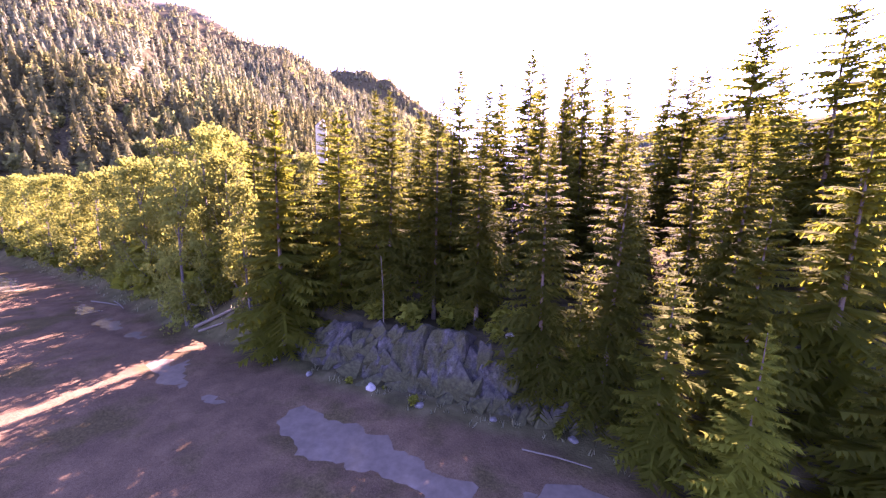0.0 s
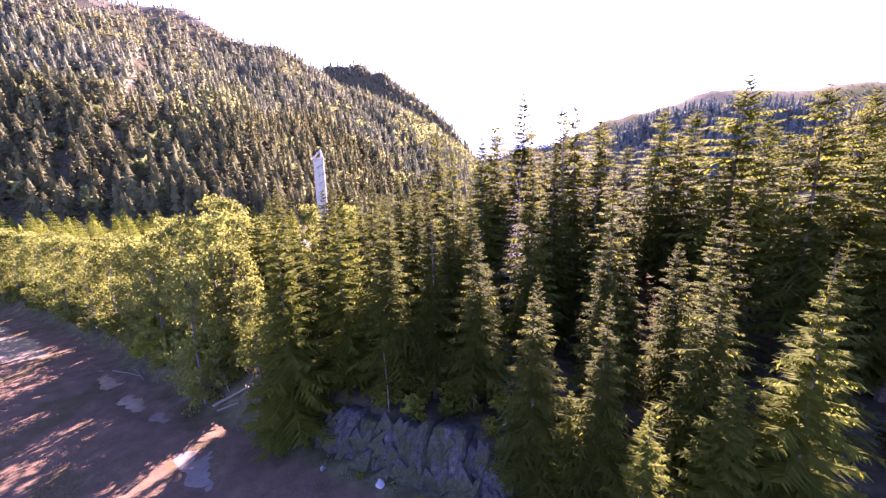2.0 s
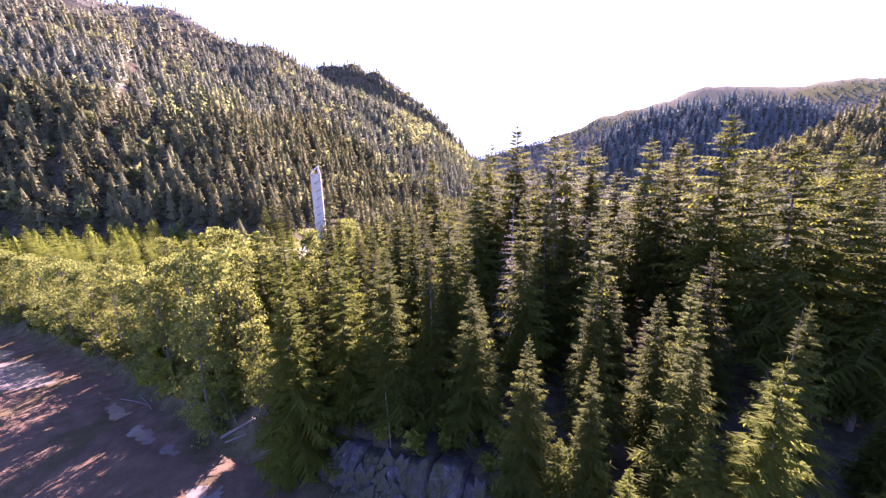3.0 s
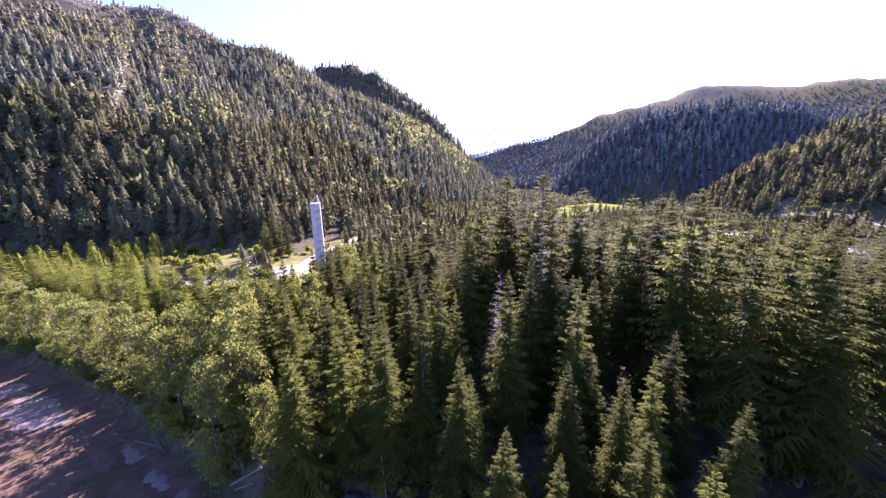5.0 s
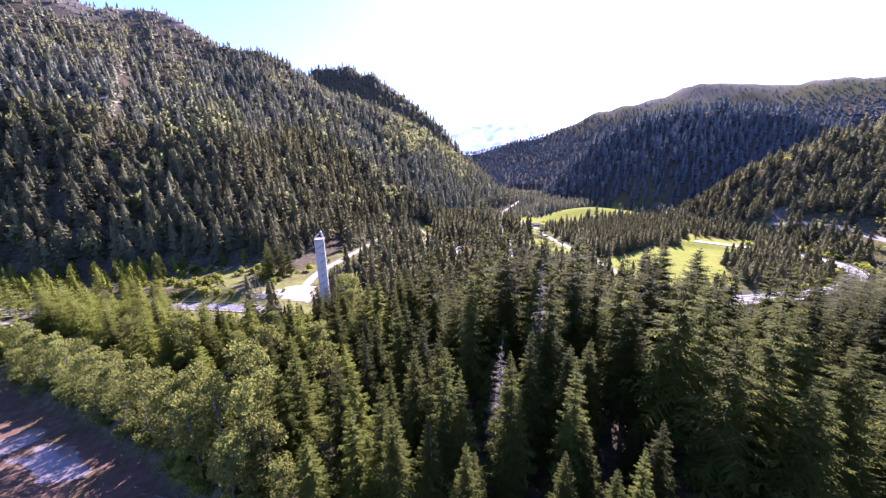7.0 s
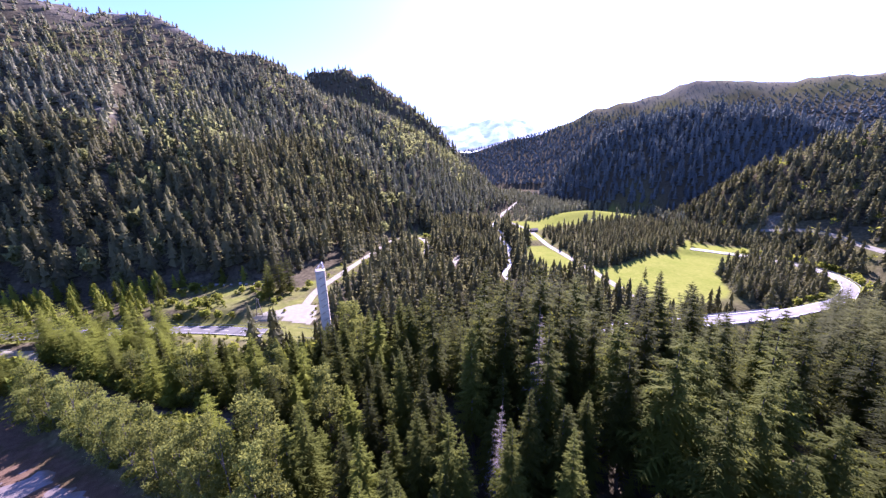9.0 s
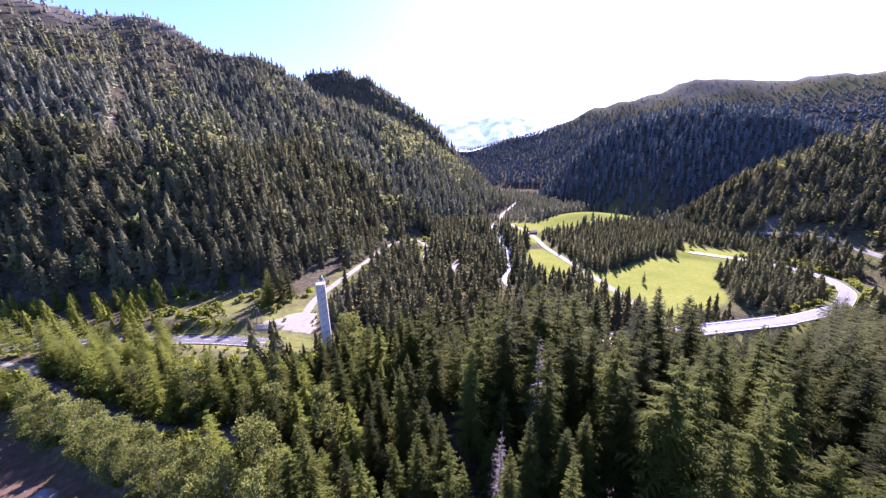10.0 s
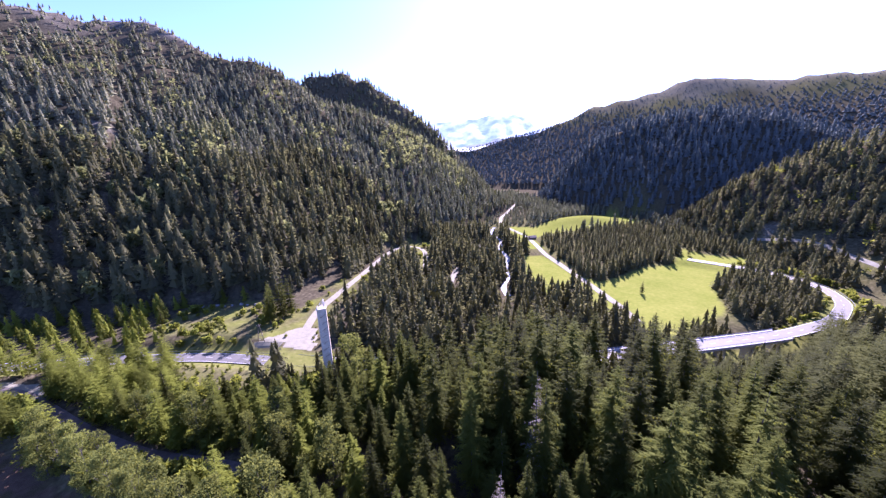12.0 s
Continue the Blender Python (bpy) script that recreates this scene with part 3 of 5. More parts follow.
FRONT_STAND = [("spruce", 2.2, 33.4, 24.7, 0.85), ("spruce", 6.6, 24.8, 21.8, 0.8), ("spruce", 10.8, 22.6, 21.0, 0.8), ("spruce", 18.6, 22.5, 22.7, 0.85), ("young", 22, 18.9, 22.5, 0.8), ("young", 9.3, 24.0, 12.2, 0.85),
               ("young", 16.3, 18.0, 17.5, 0.8), ("young", 14.0, 14.6, 11.5, 0.85), ("young", 20.0, 13.6, 13.5, 0.9), ("spruce", 29, 25, 24, 0.85), ("young", 12.4, 18.6, 14.0, 0.9), ("spruce", -7.5, 35.7, 27.7, 0.9),
               ("spruce", -9.4, 39.3, 29, 0.85), ("young", -18.6, 33.6, 25.4, 0.8), ("spruce", -18.4, 36.6, 22, 0.9), ("young", -13.6, 37.6, 26, 0.8), ("spruce", -2.6, 36.0, 26, 0.8), ("spruce", -1.0, 39.5, 25, 0.8), ("spruce", -18.5, 47, 28.4, 0.85)]
LEAFY_STAND = [("leafy", -34.3, 39.8, 21, 0.85), ("leafy", -34.5, 45, 26.0, 0.85), ("leafy", -39, 56, 28, 0.95), ("leafy", -42, 49, 25, 0.85), ("leafy", -24.4, 37.4, 18.8, 0.75), ("leafy", -50, 55, 23, 0.9),
               ("leafy", -59, 58, 21, 0.95), ("leafy", -69, 63, 20.5, 0.95), ("leafy", -79, 67, 20, 1.0), ("leafy", -91, 73, 20, 1.0), ("leafy", -104, 77, 20, 1.0), ("leafy", -119, 83, 20, 1.0), ("leafy", -33, 51, 25, 0.8), ("leafy", -46, 47.5, 22, 0.85), ("leafy", -54, 52.5, 21, 0.9)]
# These and LEAFY_STAND's last two are added to throw shade on the clearing
SHADE_STAND = [("leafy", -64, 58, 20, 0.9), ("leafy", -74, 62.5, 20, 0.95), ("leafy", -85, 67.5, 20, 0.95), ("leafy", -97, 73, 20, 0.95), ("leafy", -111, 79, 20, 1.0)]
TOWER_STAND = [("spruce", -43, 70, 23.5, 0.8), ("spruce", -30, 81, 29, 0.8), ("spruce", -38, 98, 23, 0.9), ("spruce", -34.5, 92, 26.5, 0.9), ("spruce", -41, 101, 19, 0.9), ("spruce", -38.6, 92.5, 26, 0.9), ("spruce", -32, 95.5, 26, 0.9)]
MARKED = OLD_STAND + BACK_STAND + MIDDLE_STAND + FRONT_STAND + LEAFY_STAND + SHADE_STAND + TOWER_STAND


def clear_of(x, y):
    """True where no tree stands: the clearing, open grass, roads, water and the line of light into the clearing."""
    bare = in_area(x, y, CLEARING) > -1.2
    for a in (MEADOW, MEADOW_FAR, FIELD, *GLADES):
        bare |= in_area(x, y, a) > -0.5
    bare |= to_line(x, y, ROAD)[0] < 8.5
    for line, half in ((VALLEY_TRACK, 5.0), (TOWER_TRACK, 6.0), (RIVER_LINE, 3.4), (SPUR_TRACK, 5.0), (SIDE_TRACK, 4.0), (SIDE_ROAD, 4.6)):
        bare |= to_line(x, y, line)[0] < half
    bare |= in_area(x, y, LAY_BY) > -3
    bare |= in_area(x, y, LOT) > -3
    bare |= (x > 30) & (x < 50) & (y > 330) & (y < 376)
    bare |= to_line(x, y, [(-34, 23, 0), (-14, 76, 0)])[0] < 2.4
    bare |= to_line(x, y, [(16, 14, 0), (30, 50, 0)])[0] < 2.2
    bare |= (x > -20) & (x < 11) & (in_area(x, y, CLEARING) > -6.8)
    bare |= (np.hypot(x, y) < 13) | (np.hypot(x + 42, y - 107) < 5)
    return bare


VALLEY_TRACK = [(180, 775, -9), (134, 647, -9), (96, 545, -9), (88, 500, -9), (91, 457, -9), (104, 410, -9), (103, 365, -9), (101, 323, -9), (105, 285, -9), (108, 249, -9), (112, 196, -9), (110, 172, -9)]
TOWER_TRACK = [(-70, 140, 1.5), (-72, 160, 2), (-74, 182, 3), (-69, 208, 2.6), (-61, 257, 1.7), (-51, 318, 1), (-43, 340, 0), (-30, 346, -1.5), (-20, 338, -2), (-16, 315, -2.5), (-16, 281, -2.8), (-12, 258, -3)]
RIVER_LINE = [(74, 470, -9), (63, 430, -9), (70, 385, -9), (60, 350, -9), (64, 312, -9), (54, 285, -9), (53, 258, -9), (43, 238, -9), (45, 215, -9)]
SIDE_ROAD = [(-178, 114, 5), (-160, 111, 5), (-139, 101.5, 4), (-118, 92, 4), (-98, 84.5, 3.5), (-84, 80.5, 3), (-64, 78, 3), (-52, 73, 3)]
SIDE_TRACK = [(12, 285, -6), (11, 272, -6), (6, 250, -5.5), (4, 232, -5)]
SPUR_TRACK = [(296, 318, 0), (308, 274, 6.8), (306, 243, 5.5), (298, 215, 3.5), (290, 180, 3)]
LAY_BY = [(-188, 110), (-170, 108), (-152, 106), (-149, 111), (-158, 117), (-186, 120)]
LOT = [(-96, 143), (-62, 138), (-60, 146), (-66, 162), (-76, 162), (-84, 152)]


def canopy(x, y):
    """The height of the near forest's tops above the clearing, fitted to the camera's view: under its first skyline,
    and low where the road must show.
    """
    top = np.interp(x, [-160, -120, -70, -40, -25, -5, 10, 25, 45, 70, 100], [20, 22, 24, 25, 27, 30, 36, 42, 43, 41, 38])
    front = smooth(37, 27, y) * smooth(-20, 0, x)
    top = top + (17.5 - top) * front
    back = np.interp(x, [-160, -60, -24, 10, 35, 60, 110], [20, 19, 25, 31, 35, 27, 20])
    top = top + (back - top) * smooth(84, 116, y)
    top = np.minimum(top, 17.0 + 0.34 * np.hypot(x, y))
    gap_d, _, south = to_line(x, y, SIDE_ROAD)
    top = np.where((south < 0) & (x < -56), np.minimum(top, 8.0 + 0.75 * gap_d), top)
    over = x * 133 / np.maximum(y, 20)
    seen = smooth(-122, -112, over) * smooth(-52, -58, over) + smooth(-180, -192, over) + smooth(62, 68, over) * smooth(84, 79, over) + smooth(108, 114, over) * smooth(172, 162, over)
    sight = 84.5 - (y + 1) / 133 * 86 - 1.5
    return np.where((seen > 0.5) & (y > 40), np.minimum(top, np.maximum(sight, land(x, y) + 3)), top)


taken = [(m[1], m[2]) for m in MARKED]
for kind, x, y, top, wide in MARKED:
    plant(kind, x, y, top - float(land(x, y)) + 0.15, wide)

cand = np.stack([rng.uniform(-118, 104, 5200), rng.uniform(13, 126, 5200)], 1)
cand = cand[~clear_of(cand[:, 0], cand[:, 1])]
cand = cand[np.argsort(np.hypot(cand[:, 0] * 0.8, cand[:, 1]))]
near, spare = [], []
sites = np.full((len(cand) + len(taken), 2), 1e6)
sites[:len(taken)] = taken
count = len(taken)
for x, y in cand:
    gap = 4.6 if x < -25 else 5.4 if y > 82 else 7.0 if y > 35 else 7.2
    if ((sites[:count] - (x, y)) ** 2).sum(1).min() < gap * gap * rng.uniform(0.8, 1.5):
        continue
    sites[count] = (x, y)
    count += 1
    ground_z, top_z = float(land(x, y)), float(canopy(x, y))
    (near if len(near) < 260 else spare).append((x, y, max(3.0, (top_z - ground_z) * (1.0 - 0.48 * rng.random() ** 1.4))))
for n, (x, y, h) in enumerate(near):
    edge_d = -float(in_area(x, y, CLEARING))
    if x < -22 and edge_d < 7:
        kind = "leafy"
    elif x < -28:
        kind = rng.choice(["larch", "leafy", "spruce", "young"], p=[0.5, 0.2, 0.2, 0.1])
    elif h > 27:
        kind = rng.choice(["old", "spruce", "plain"], p=[0.55, 0.3, 0.15])
    elif edge_d < 10 and y < 30:
        kind = rng.choice(["spruce", "young"], p=[0.75, 0.25])
    elif x < -8:
        kind = rng.choice(["spruce", "young", "plain"], p=[0.5, 0.25, 0.25])
    else:
        kind = "spruce" if y < 55 else "plain"
    plant(kind, x, y, h, rng.uniform(0.8, 1.1) if x < -25 else rng.uniform(0.85, 1.12))


# Woods further off, each stand one object
def mid_tree(r_, whorls=16, per=5, twigs=0):
    """A conifer one high, of drooping branch sprays."""
    if twigs:
        return spray_branches(r_, 20.0, 3.9, whorls, per, twigs, low=0.08, ragged=0.35, curtain=False, fat=0.2) / 20.0
    out = []
    for i in range(whorls):
        u = (i + r_.uniform(0.1, 0.9)) / whorls
        z = 0.06 + 0.94 * u
        for k in range(per if u < 0.8 else 4):
            a = (k + r_.uniform(-0.4, 0.4)) / per * 2 * np.pi + i * 1.9
            L = (0.215 * (1 - u) ** 0.85 * min(1.0, 0.6 + 3 * u) + 0.012) * r_.uniform(0.6, 1.15)
            d, s_ = np.array([np.cos(a), np.sin(a), 0]), np.array([-np.sin(a), np.cos(a), 0])
            base, tip = np.array([0, 0, z]), np.array([0, 0, z - (0.85 - 0.85 * u) * L]) + d * L * 0.95
            mid, w = base * 0.45 + tip * 0.55 + (0, 0, 0.06 * L), s_ * L * r_.uniform(0.24, 0.42)
            out += [(base, mid - w, tip), (base, tip, mid + w)]
    return np.array(out)


def cone_tree(r_, tiers, sides, n, size, slim=0.9):
    """A conifer one high: ragged skirts with many small needle tufts standing out from them."""
    core = far_tree(r_, tiers, sides) * (slim, slim, 1.0)
    u = r_.uniform(0.0, 0.97, n)
    a = r_.uniform(0, 2 * np.pi, n)
    rad = (0.185 * (1 - u) ** 0.9 * np.minimum(1, 0.6 + 2.4 * u) + 0.006) * r_.uniform(0.6, 1.1, n)
    c = np.stack([rad * np.cos(a), rad * np.sin(a), 0.05 + 0.93 * u], 1)
    s = size * (0.5 + 0.7 * (1 - u)) * r_.uniform(0.7, 1.3, n)
    t = r_.normal(0, 0.7, (n, 3, 3)) * (1.0, 1.0, 0.6)
    t[:, 2] += 1.3 * np.stack([np.cos(a), np.sin(a), np.full(n, -0.6)], 1)
    return np.concatenate([core, c[:, None] + t * s[:, None, None]])


def far_tree(r_, tiers=4, sides=6):
    """A ragged stack of skirts, one high."""
    out = []
    for i in range(tiers):
        z0, z1 = 0.06 + 0.9 * i / tiers * 0.92, 0.06 + 0.94 * (i + 1.55) / (tiers + 0.55)
        R = 0.19 * (1 - i / tiers) ** 0.7 + 0.025
        a = np.arange(sides) / sides * 2 * np.pi + r_.uniform(0, 1)
        rr = R * r_.uniform(0.5, 1.25, sides)
        ring = np.c_[rr * np.cos(a), rr * np.sin(a), z0 + r_.uniform(-0.055, 0.055, sides)]
        for k in range(sides):
            out.append((ring[k], ring[(k + 1) % sides], (0, 0, min(z1, 1.0))))
    return np.array(out, float)


def far_leafy(r_, n=26):
    c = r_.normal(0, 1, (n, 3))
    c = c / np.linalg.norm(c, axis=1)[:, None] * (0.26, 0.26, 0.38) * r_.uniform(0.5, 1.05, (n, 1)) + (0, 0, 0.58)
    t = c[:, None] + r_.normal(0, 0.085, (n, 3, 3))
    return t


FOREST_MODELS = {"mid": [cone_tree(rng, 5, 6, 150, 0.03, 0.68) for _ in range(8)], "close": [mid_tree(rng, 26, 6, 3) for _ in range(6)], "far": [cone_tree(rng, 4, 6, 48, 0.04, 0.78) for _ in range(10)], "speck": [far_tree(rng, 2, 5) for _ in range(5)], "leafy": [far_leafy(rng) for _ in range(6)],
                 "leafy_mid": [far_leafy(rng, 150) * 1.0 for _ in range(4)]}


def woods(name, model, xs, ys, heights, wide, material, label):
    """Many trees of one kind in one object."""
    if len(xs) == 0:
        return
    zs = land(xs, ys)
    all_v, tint = [], []
    for x, y, z, h, w in zip(xs, ys, zs, heights, np.broadcast_to(wide, len(xs))):
        t = FOREST_MODELS[model][rng.integers(len(FOREST_MODELS[model]))]
        a = rng.uniform(0, 2 * np.pi)
        c, s = np.cos(a) * w, np.sin(a) * w
        v = t.reshape(-1, 3)
        all_v.append(np.stack([(v[:, 0] * c - v[:, 1] * s) * h + x, (v[:, 0] * s + v[:, 1] * c) * h + y, v[:, 2] * h + z - 0.2], 1))
        tint.append(np.full(len(v), rng.uniform(0, 1)))
    v = np.concatenate(all_v)
    me = mesh_np(name, v, np.arange(len(v)).reshape(-1, 3), material)
    float_attribute(me, "tint", np.concatenate(tint))
    return tagged(new(name, me), label, "woods", kind="stuff")


def scatter(x0, x1, y0, y1, step, keep):
    """A jittered grid over a stretch of the plan."""
    X, Y = np.meshgrid(np.arange(x0, x1, step), np.arange(y0, y1, step))
    X = X.ravel() + rng.uniform(-0.48, 0.48, X.size) * step
    Y = Y.ravel() + rng.uniform(-0.48, 0.48, Y.size) * step
    ok = keep(X, Y) & ~clear_of(X, Y)
    return X[ok], Y[ok]


LARCH_FAR = foliage("larch_needles_far", (0.035, 0.042, 0.009), (0.185, 0.21, 0.026), (0.44, 0.46, 0.03), 0.4, "attribute")
# greyed copies of larch and leaf for the mountainside, its veil put into the colour
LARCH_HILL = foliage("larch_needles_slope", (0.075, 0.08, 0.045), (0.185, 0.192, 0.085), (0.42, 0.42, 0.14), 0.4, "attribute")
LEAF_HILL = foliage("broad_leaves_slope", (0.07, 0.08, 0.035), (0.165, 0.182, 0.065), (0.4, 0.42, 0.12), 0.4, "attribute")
sx, sy, sh = (np.array(v) for v in zip(*spare))
west = sx < -35
woods("larch_wood", "close", sx[west], sy[west], sh[west], 1.6, LARCH_FAR, "light green young larch wood beside the road")
woods("spruce_wood", "close", sx[~west], sy[~west], sh[~west], 1.25, SPRUCE_BANK, "dark spruce wood on the near bench")

BAND = [(104, 318), (107, 262), (120, 243), (160, 268), (205, 284), (238, 326), (285, 455), (255, 440), (190, 424), (130, 408), (108, 370)]
COPSE = [(192, 226), (226, 253), (262, 282), (242, 248), (244, 210), (228, 186), (200, 168), (168, 160), (172, 187)]
on_left = lambda x, y: (to_line(x, y, LEFT_FOOT)[2] < 0)
on_spur = lambda x, y: (to_line(x, y, SPUR_FOOT)[2] < 0) & (x > 230) & (to_line(x, y, HILL_FOOT)[2] > 0)
on_hill = lambda x, y: to_line(x, y, HILL_FOOT)[2] < 0

def beside(x, y, h):
    """Caps trees on the camera's side of the tracks and the stream, so that these stay in view."""
    r = np.hypot(x, y)
    young = wave(x, y, 24, 19) > -0.45
    for line in (TOWER_TRACK, SIDE_TRACK, RIVER_LINE):
        for k in range(4, 52, 5):
            d = to_line(x + k * x / r, y + k * y / r, line)[0]
            h = np.where((d < 4.5) & young, np.minimum(h, 2.5 + 0.25 * k), h)
    return h


X, Y = scatter(-70, 150, 112, 430, 6.0, lambda x, y: ~on_left(x, y) & ((x < 58 + 0.14 * (y - 130)) | (y < 226)) & ~((x < -30) & (y < 190) & (x > -62) & (wave(x, y, 20, 4) > 0.1)))
woods("valley_wood", "mid", X, Y, beside(X, Y, rng.uniform(14, 25, len(X)) * np.where((X > 95) & (Y < 226), 0.65, 1.0) * np.where(Y < 135, 0.85, 1.0)), 1.25, SPRUCE_WARM, "dark spruce wood on the valley floor by the stream")
X, Y = scatter(95, 290, 235, 465, 6.0, lambda x, y: in_area(x, y, BAND) > 0)
woods("meadow_wood", "mid", X, Y, rng.uniform(7, 11.5, len(X)) + rng.uniform(2, 7, len(X)) * smooth(-26, -6, in_area(X, Y, MEADOW)), 1.4, SPRUCE_WARM, "dark spruce wood between two green meadows")
X, Y = scatter(160, 270, 150, 290, 5.6, lambda x, y: in_area(x, y, COPSE) > 0)
woods("copse", "mid", X, Y, rng.uniform(8, 15, len(X)), 1.5, SPRUCE_WARM, "dense dark copse at the edge of the meadow")
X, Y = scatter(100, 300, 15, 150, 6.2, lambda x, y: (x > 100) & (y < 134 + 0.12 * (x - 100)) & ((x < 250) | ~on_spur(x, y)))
# heights fitted to the camera's view: under its sight lines to road and bend
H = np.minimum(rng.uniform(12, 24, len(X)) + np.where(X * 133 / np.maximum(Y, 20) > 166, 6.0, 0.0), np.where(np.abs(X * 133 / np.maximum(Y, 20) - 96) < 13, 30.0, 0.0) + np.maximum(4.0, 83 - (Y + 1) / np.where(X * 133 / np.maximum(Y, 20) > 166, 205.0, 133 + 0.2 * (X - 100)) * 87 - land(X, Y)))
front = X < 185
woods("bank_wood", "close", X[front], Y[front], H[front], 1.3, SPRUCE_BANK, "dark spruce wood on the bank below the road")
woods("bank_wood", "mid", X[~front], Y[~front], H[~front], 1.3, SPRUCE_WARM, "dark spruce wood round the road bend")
X, Y = scatter(-330, -118, 60, 200, 6.6, lambda x, y: ~on_left(x, y))
H = np.where(Y < 130, rng.uniform(11, 18, len(X)), rng.uniform(6, 13, len(X)))
front = (Y < 128) & (X > -215)
woods("roadside_wood", "close", X[front], Y[front], H[front], 1.6, LARCH_FAR, "mixed light green wood beside the valley road")
woods("roadside_wood", "mid", X[~front], Y[~front], H[~front], 1.5, LARCH_FAR, "mixed light green wood beyond the valley road")
X, Y = scatter(-330, 20, 150, 400, 7.2, lambda x, y: on_left(x, y) & (to_line(x, y, LEFT_FOOT)[0] < 120))
pale = rng.random(len(X)) < 0.07
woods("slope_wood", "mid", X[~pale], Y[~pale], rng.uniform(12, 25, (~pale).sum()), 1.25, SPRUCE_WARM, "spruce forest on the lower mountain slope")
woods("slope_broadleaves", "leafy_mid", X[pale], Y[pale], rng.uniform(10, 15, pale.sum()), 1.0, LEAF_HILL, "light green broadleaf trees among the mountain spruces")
X, Y = scatter(-560, 190, 170, 840, 6.4, lambda x, y: on_left(x, y) & ~((to_line(x, y, LEFT_FOOT)[0] < 120) & (x < 20) & (y < 400)) & (wave(x, y, 48, 7) < 0.85))
Z = land(X, Y)
glow = wave(X, Y, 90, 12) * 0.8 + 0.35 * wave(X, Y, 25, 13)
pale = (rng.random(len(X)) < np.clip(0.1 + 0.75 * (glow - 0.05), 0.04, 0.75)) & (Z > 40) & (Z < 190)
keep = rng.random(len(X)) < np.interp(Z, [0, 180, 230, 270], [1, 1.0, 0.85, 0.65])
big = np.interp(Z, [0, 120, 200, 250], [1.1, 1.0, 0.64, 0.36])
light_ = keep & ~pale & (rng.random(len(X)) < np.clip(0.25 + 0.7 * glow, 0.06, 0.8))
a_, b_ = keep & ~pale & ~light_, keep & pale
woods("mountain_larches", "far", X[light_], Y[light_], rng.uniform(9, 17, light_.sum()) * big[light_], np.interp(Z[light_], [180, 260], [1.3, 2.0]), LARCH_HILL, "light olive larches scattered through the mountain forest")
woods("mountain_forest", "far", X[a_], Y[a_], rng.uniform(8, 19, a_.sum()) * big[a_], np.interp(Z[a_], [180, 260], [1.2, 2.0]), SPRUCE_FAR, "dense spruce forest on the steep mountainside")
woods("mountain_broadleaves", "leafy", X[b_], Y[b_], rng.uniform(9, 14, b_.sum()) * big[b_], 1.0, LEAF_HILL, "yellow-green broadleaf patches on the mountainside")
X, Y = scatter(190, 620, 380, 760, 9.0, on_hill)
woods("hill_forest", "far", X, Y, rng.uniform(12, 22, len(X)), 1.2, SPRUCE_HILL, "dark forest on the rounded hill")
X, Y = scatter(225, 430, 140, 440, 6.7, lambda x, y: on_spur(x, y) & (wave(x, y, 42, 15) < 0.78))
leaf = rng.random(len(X)) < 0.14
woods("spur_forest", "mid", X[~leaf], Y[~leaf], rng.uniform(10, 20, (~leaf).sum()), 1.3, SPRUCE_WARM, "thinned spruce forest on the sunny spur")
woods("spur_broadleaves", "leafy", X[leaf], Y[leaf], rng.uniform(5, 9, leaf.sum()), 1.2, LEAF_FAR, "light green bushes on the sunny spur")
X, Y = scatter(70, 330, 400, 900, 7.5, lambda x, y: ~on_left(x, y) & ~on_hill(x, y) & ~on_spur(x, y) & (in_area(x, y, BAND) < 0))
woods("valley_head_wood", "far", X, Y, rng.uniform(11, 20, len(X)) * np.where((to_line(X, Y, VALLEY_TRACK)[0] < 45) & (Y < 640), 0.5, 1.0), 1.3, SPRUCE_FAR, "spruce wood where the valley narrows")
X, Y = scatter(-100, 1400, 650, 1700, 12, lambda x, y: (to_line(x, y, RANGE_FOOT)[2] < 0))
Z = land(X, Y)
ok = (rng.random(len(X)) < np.interp(Z, [60, 190, 265, 330], [0.95, 0.8, 0.45, 0.2]))
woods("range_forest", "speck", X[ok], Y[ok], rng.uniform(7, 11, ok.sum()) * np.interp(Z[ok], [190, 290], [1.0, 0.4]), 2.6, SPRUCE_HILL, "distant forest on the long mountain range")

# Bushes and undergrowth at the forest's edge, and along the near side of the road
X, Y = scatter(-118, -17, 24, 86, 2.6, lambda x, y: (in_area(x, y, CLEARING) < -1.2) & (in_area(x, y, CLEARING) > -8))
woods("edge_bushes", "leafy_mid", X, Y, rng.uniform(3, 10, len(X)) * np.interp(-in_area(X, Y, CLEARING), [1, 4], [0.5, 1.0]) * np.where(X < -58, 0.6, 1.0), 1.0, LEAF_FAR, "dense green bushes between the clearing and the forest")
X, Y = np.meshgrid(np.arange(-22, 14, 1.7), np.arange(22, 46, 1.7))
X, Y = X.ravel() + rng.uniform(-0.8, 0.8, X.size), Y.ravel() + rng.uniform(-0.8, 0.8, X.size)
d_ = -in_area(X, Y, CLEARING)
ok = ((d_ > 6.0) & (d_ < 13) | (d_ > 0.5) & (d_ < 1.6)) & (rng.random(len(X)) < 0.6)
woods("rock_bushes", "leafy_mid", X[ok], Y[ok], np.where(d_[ok] < 3, 0.9, 2.6) * rng.uniform(0.5, 1.3, ok.sum()), 1.3, LEAF_FAR, "dark bushes round the rock outcrop under the spruces")
X, Y = scatter(-215, -40, 98, 129, 4.0, lambda x, y: (rng.random(len(x)) < 0.8))
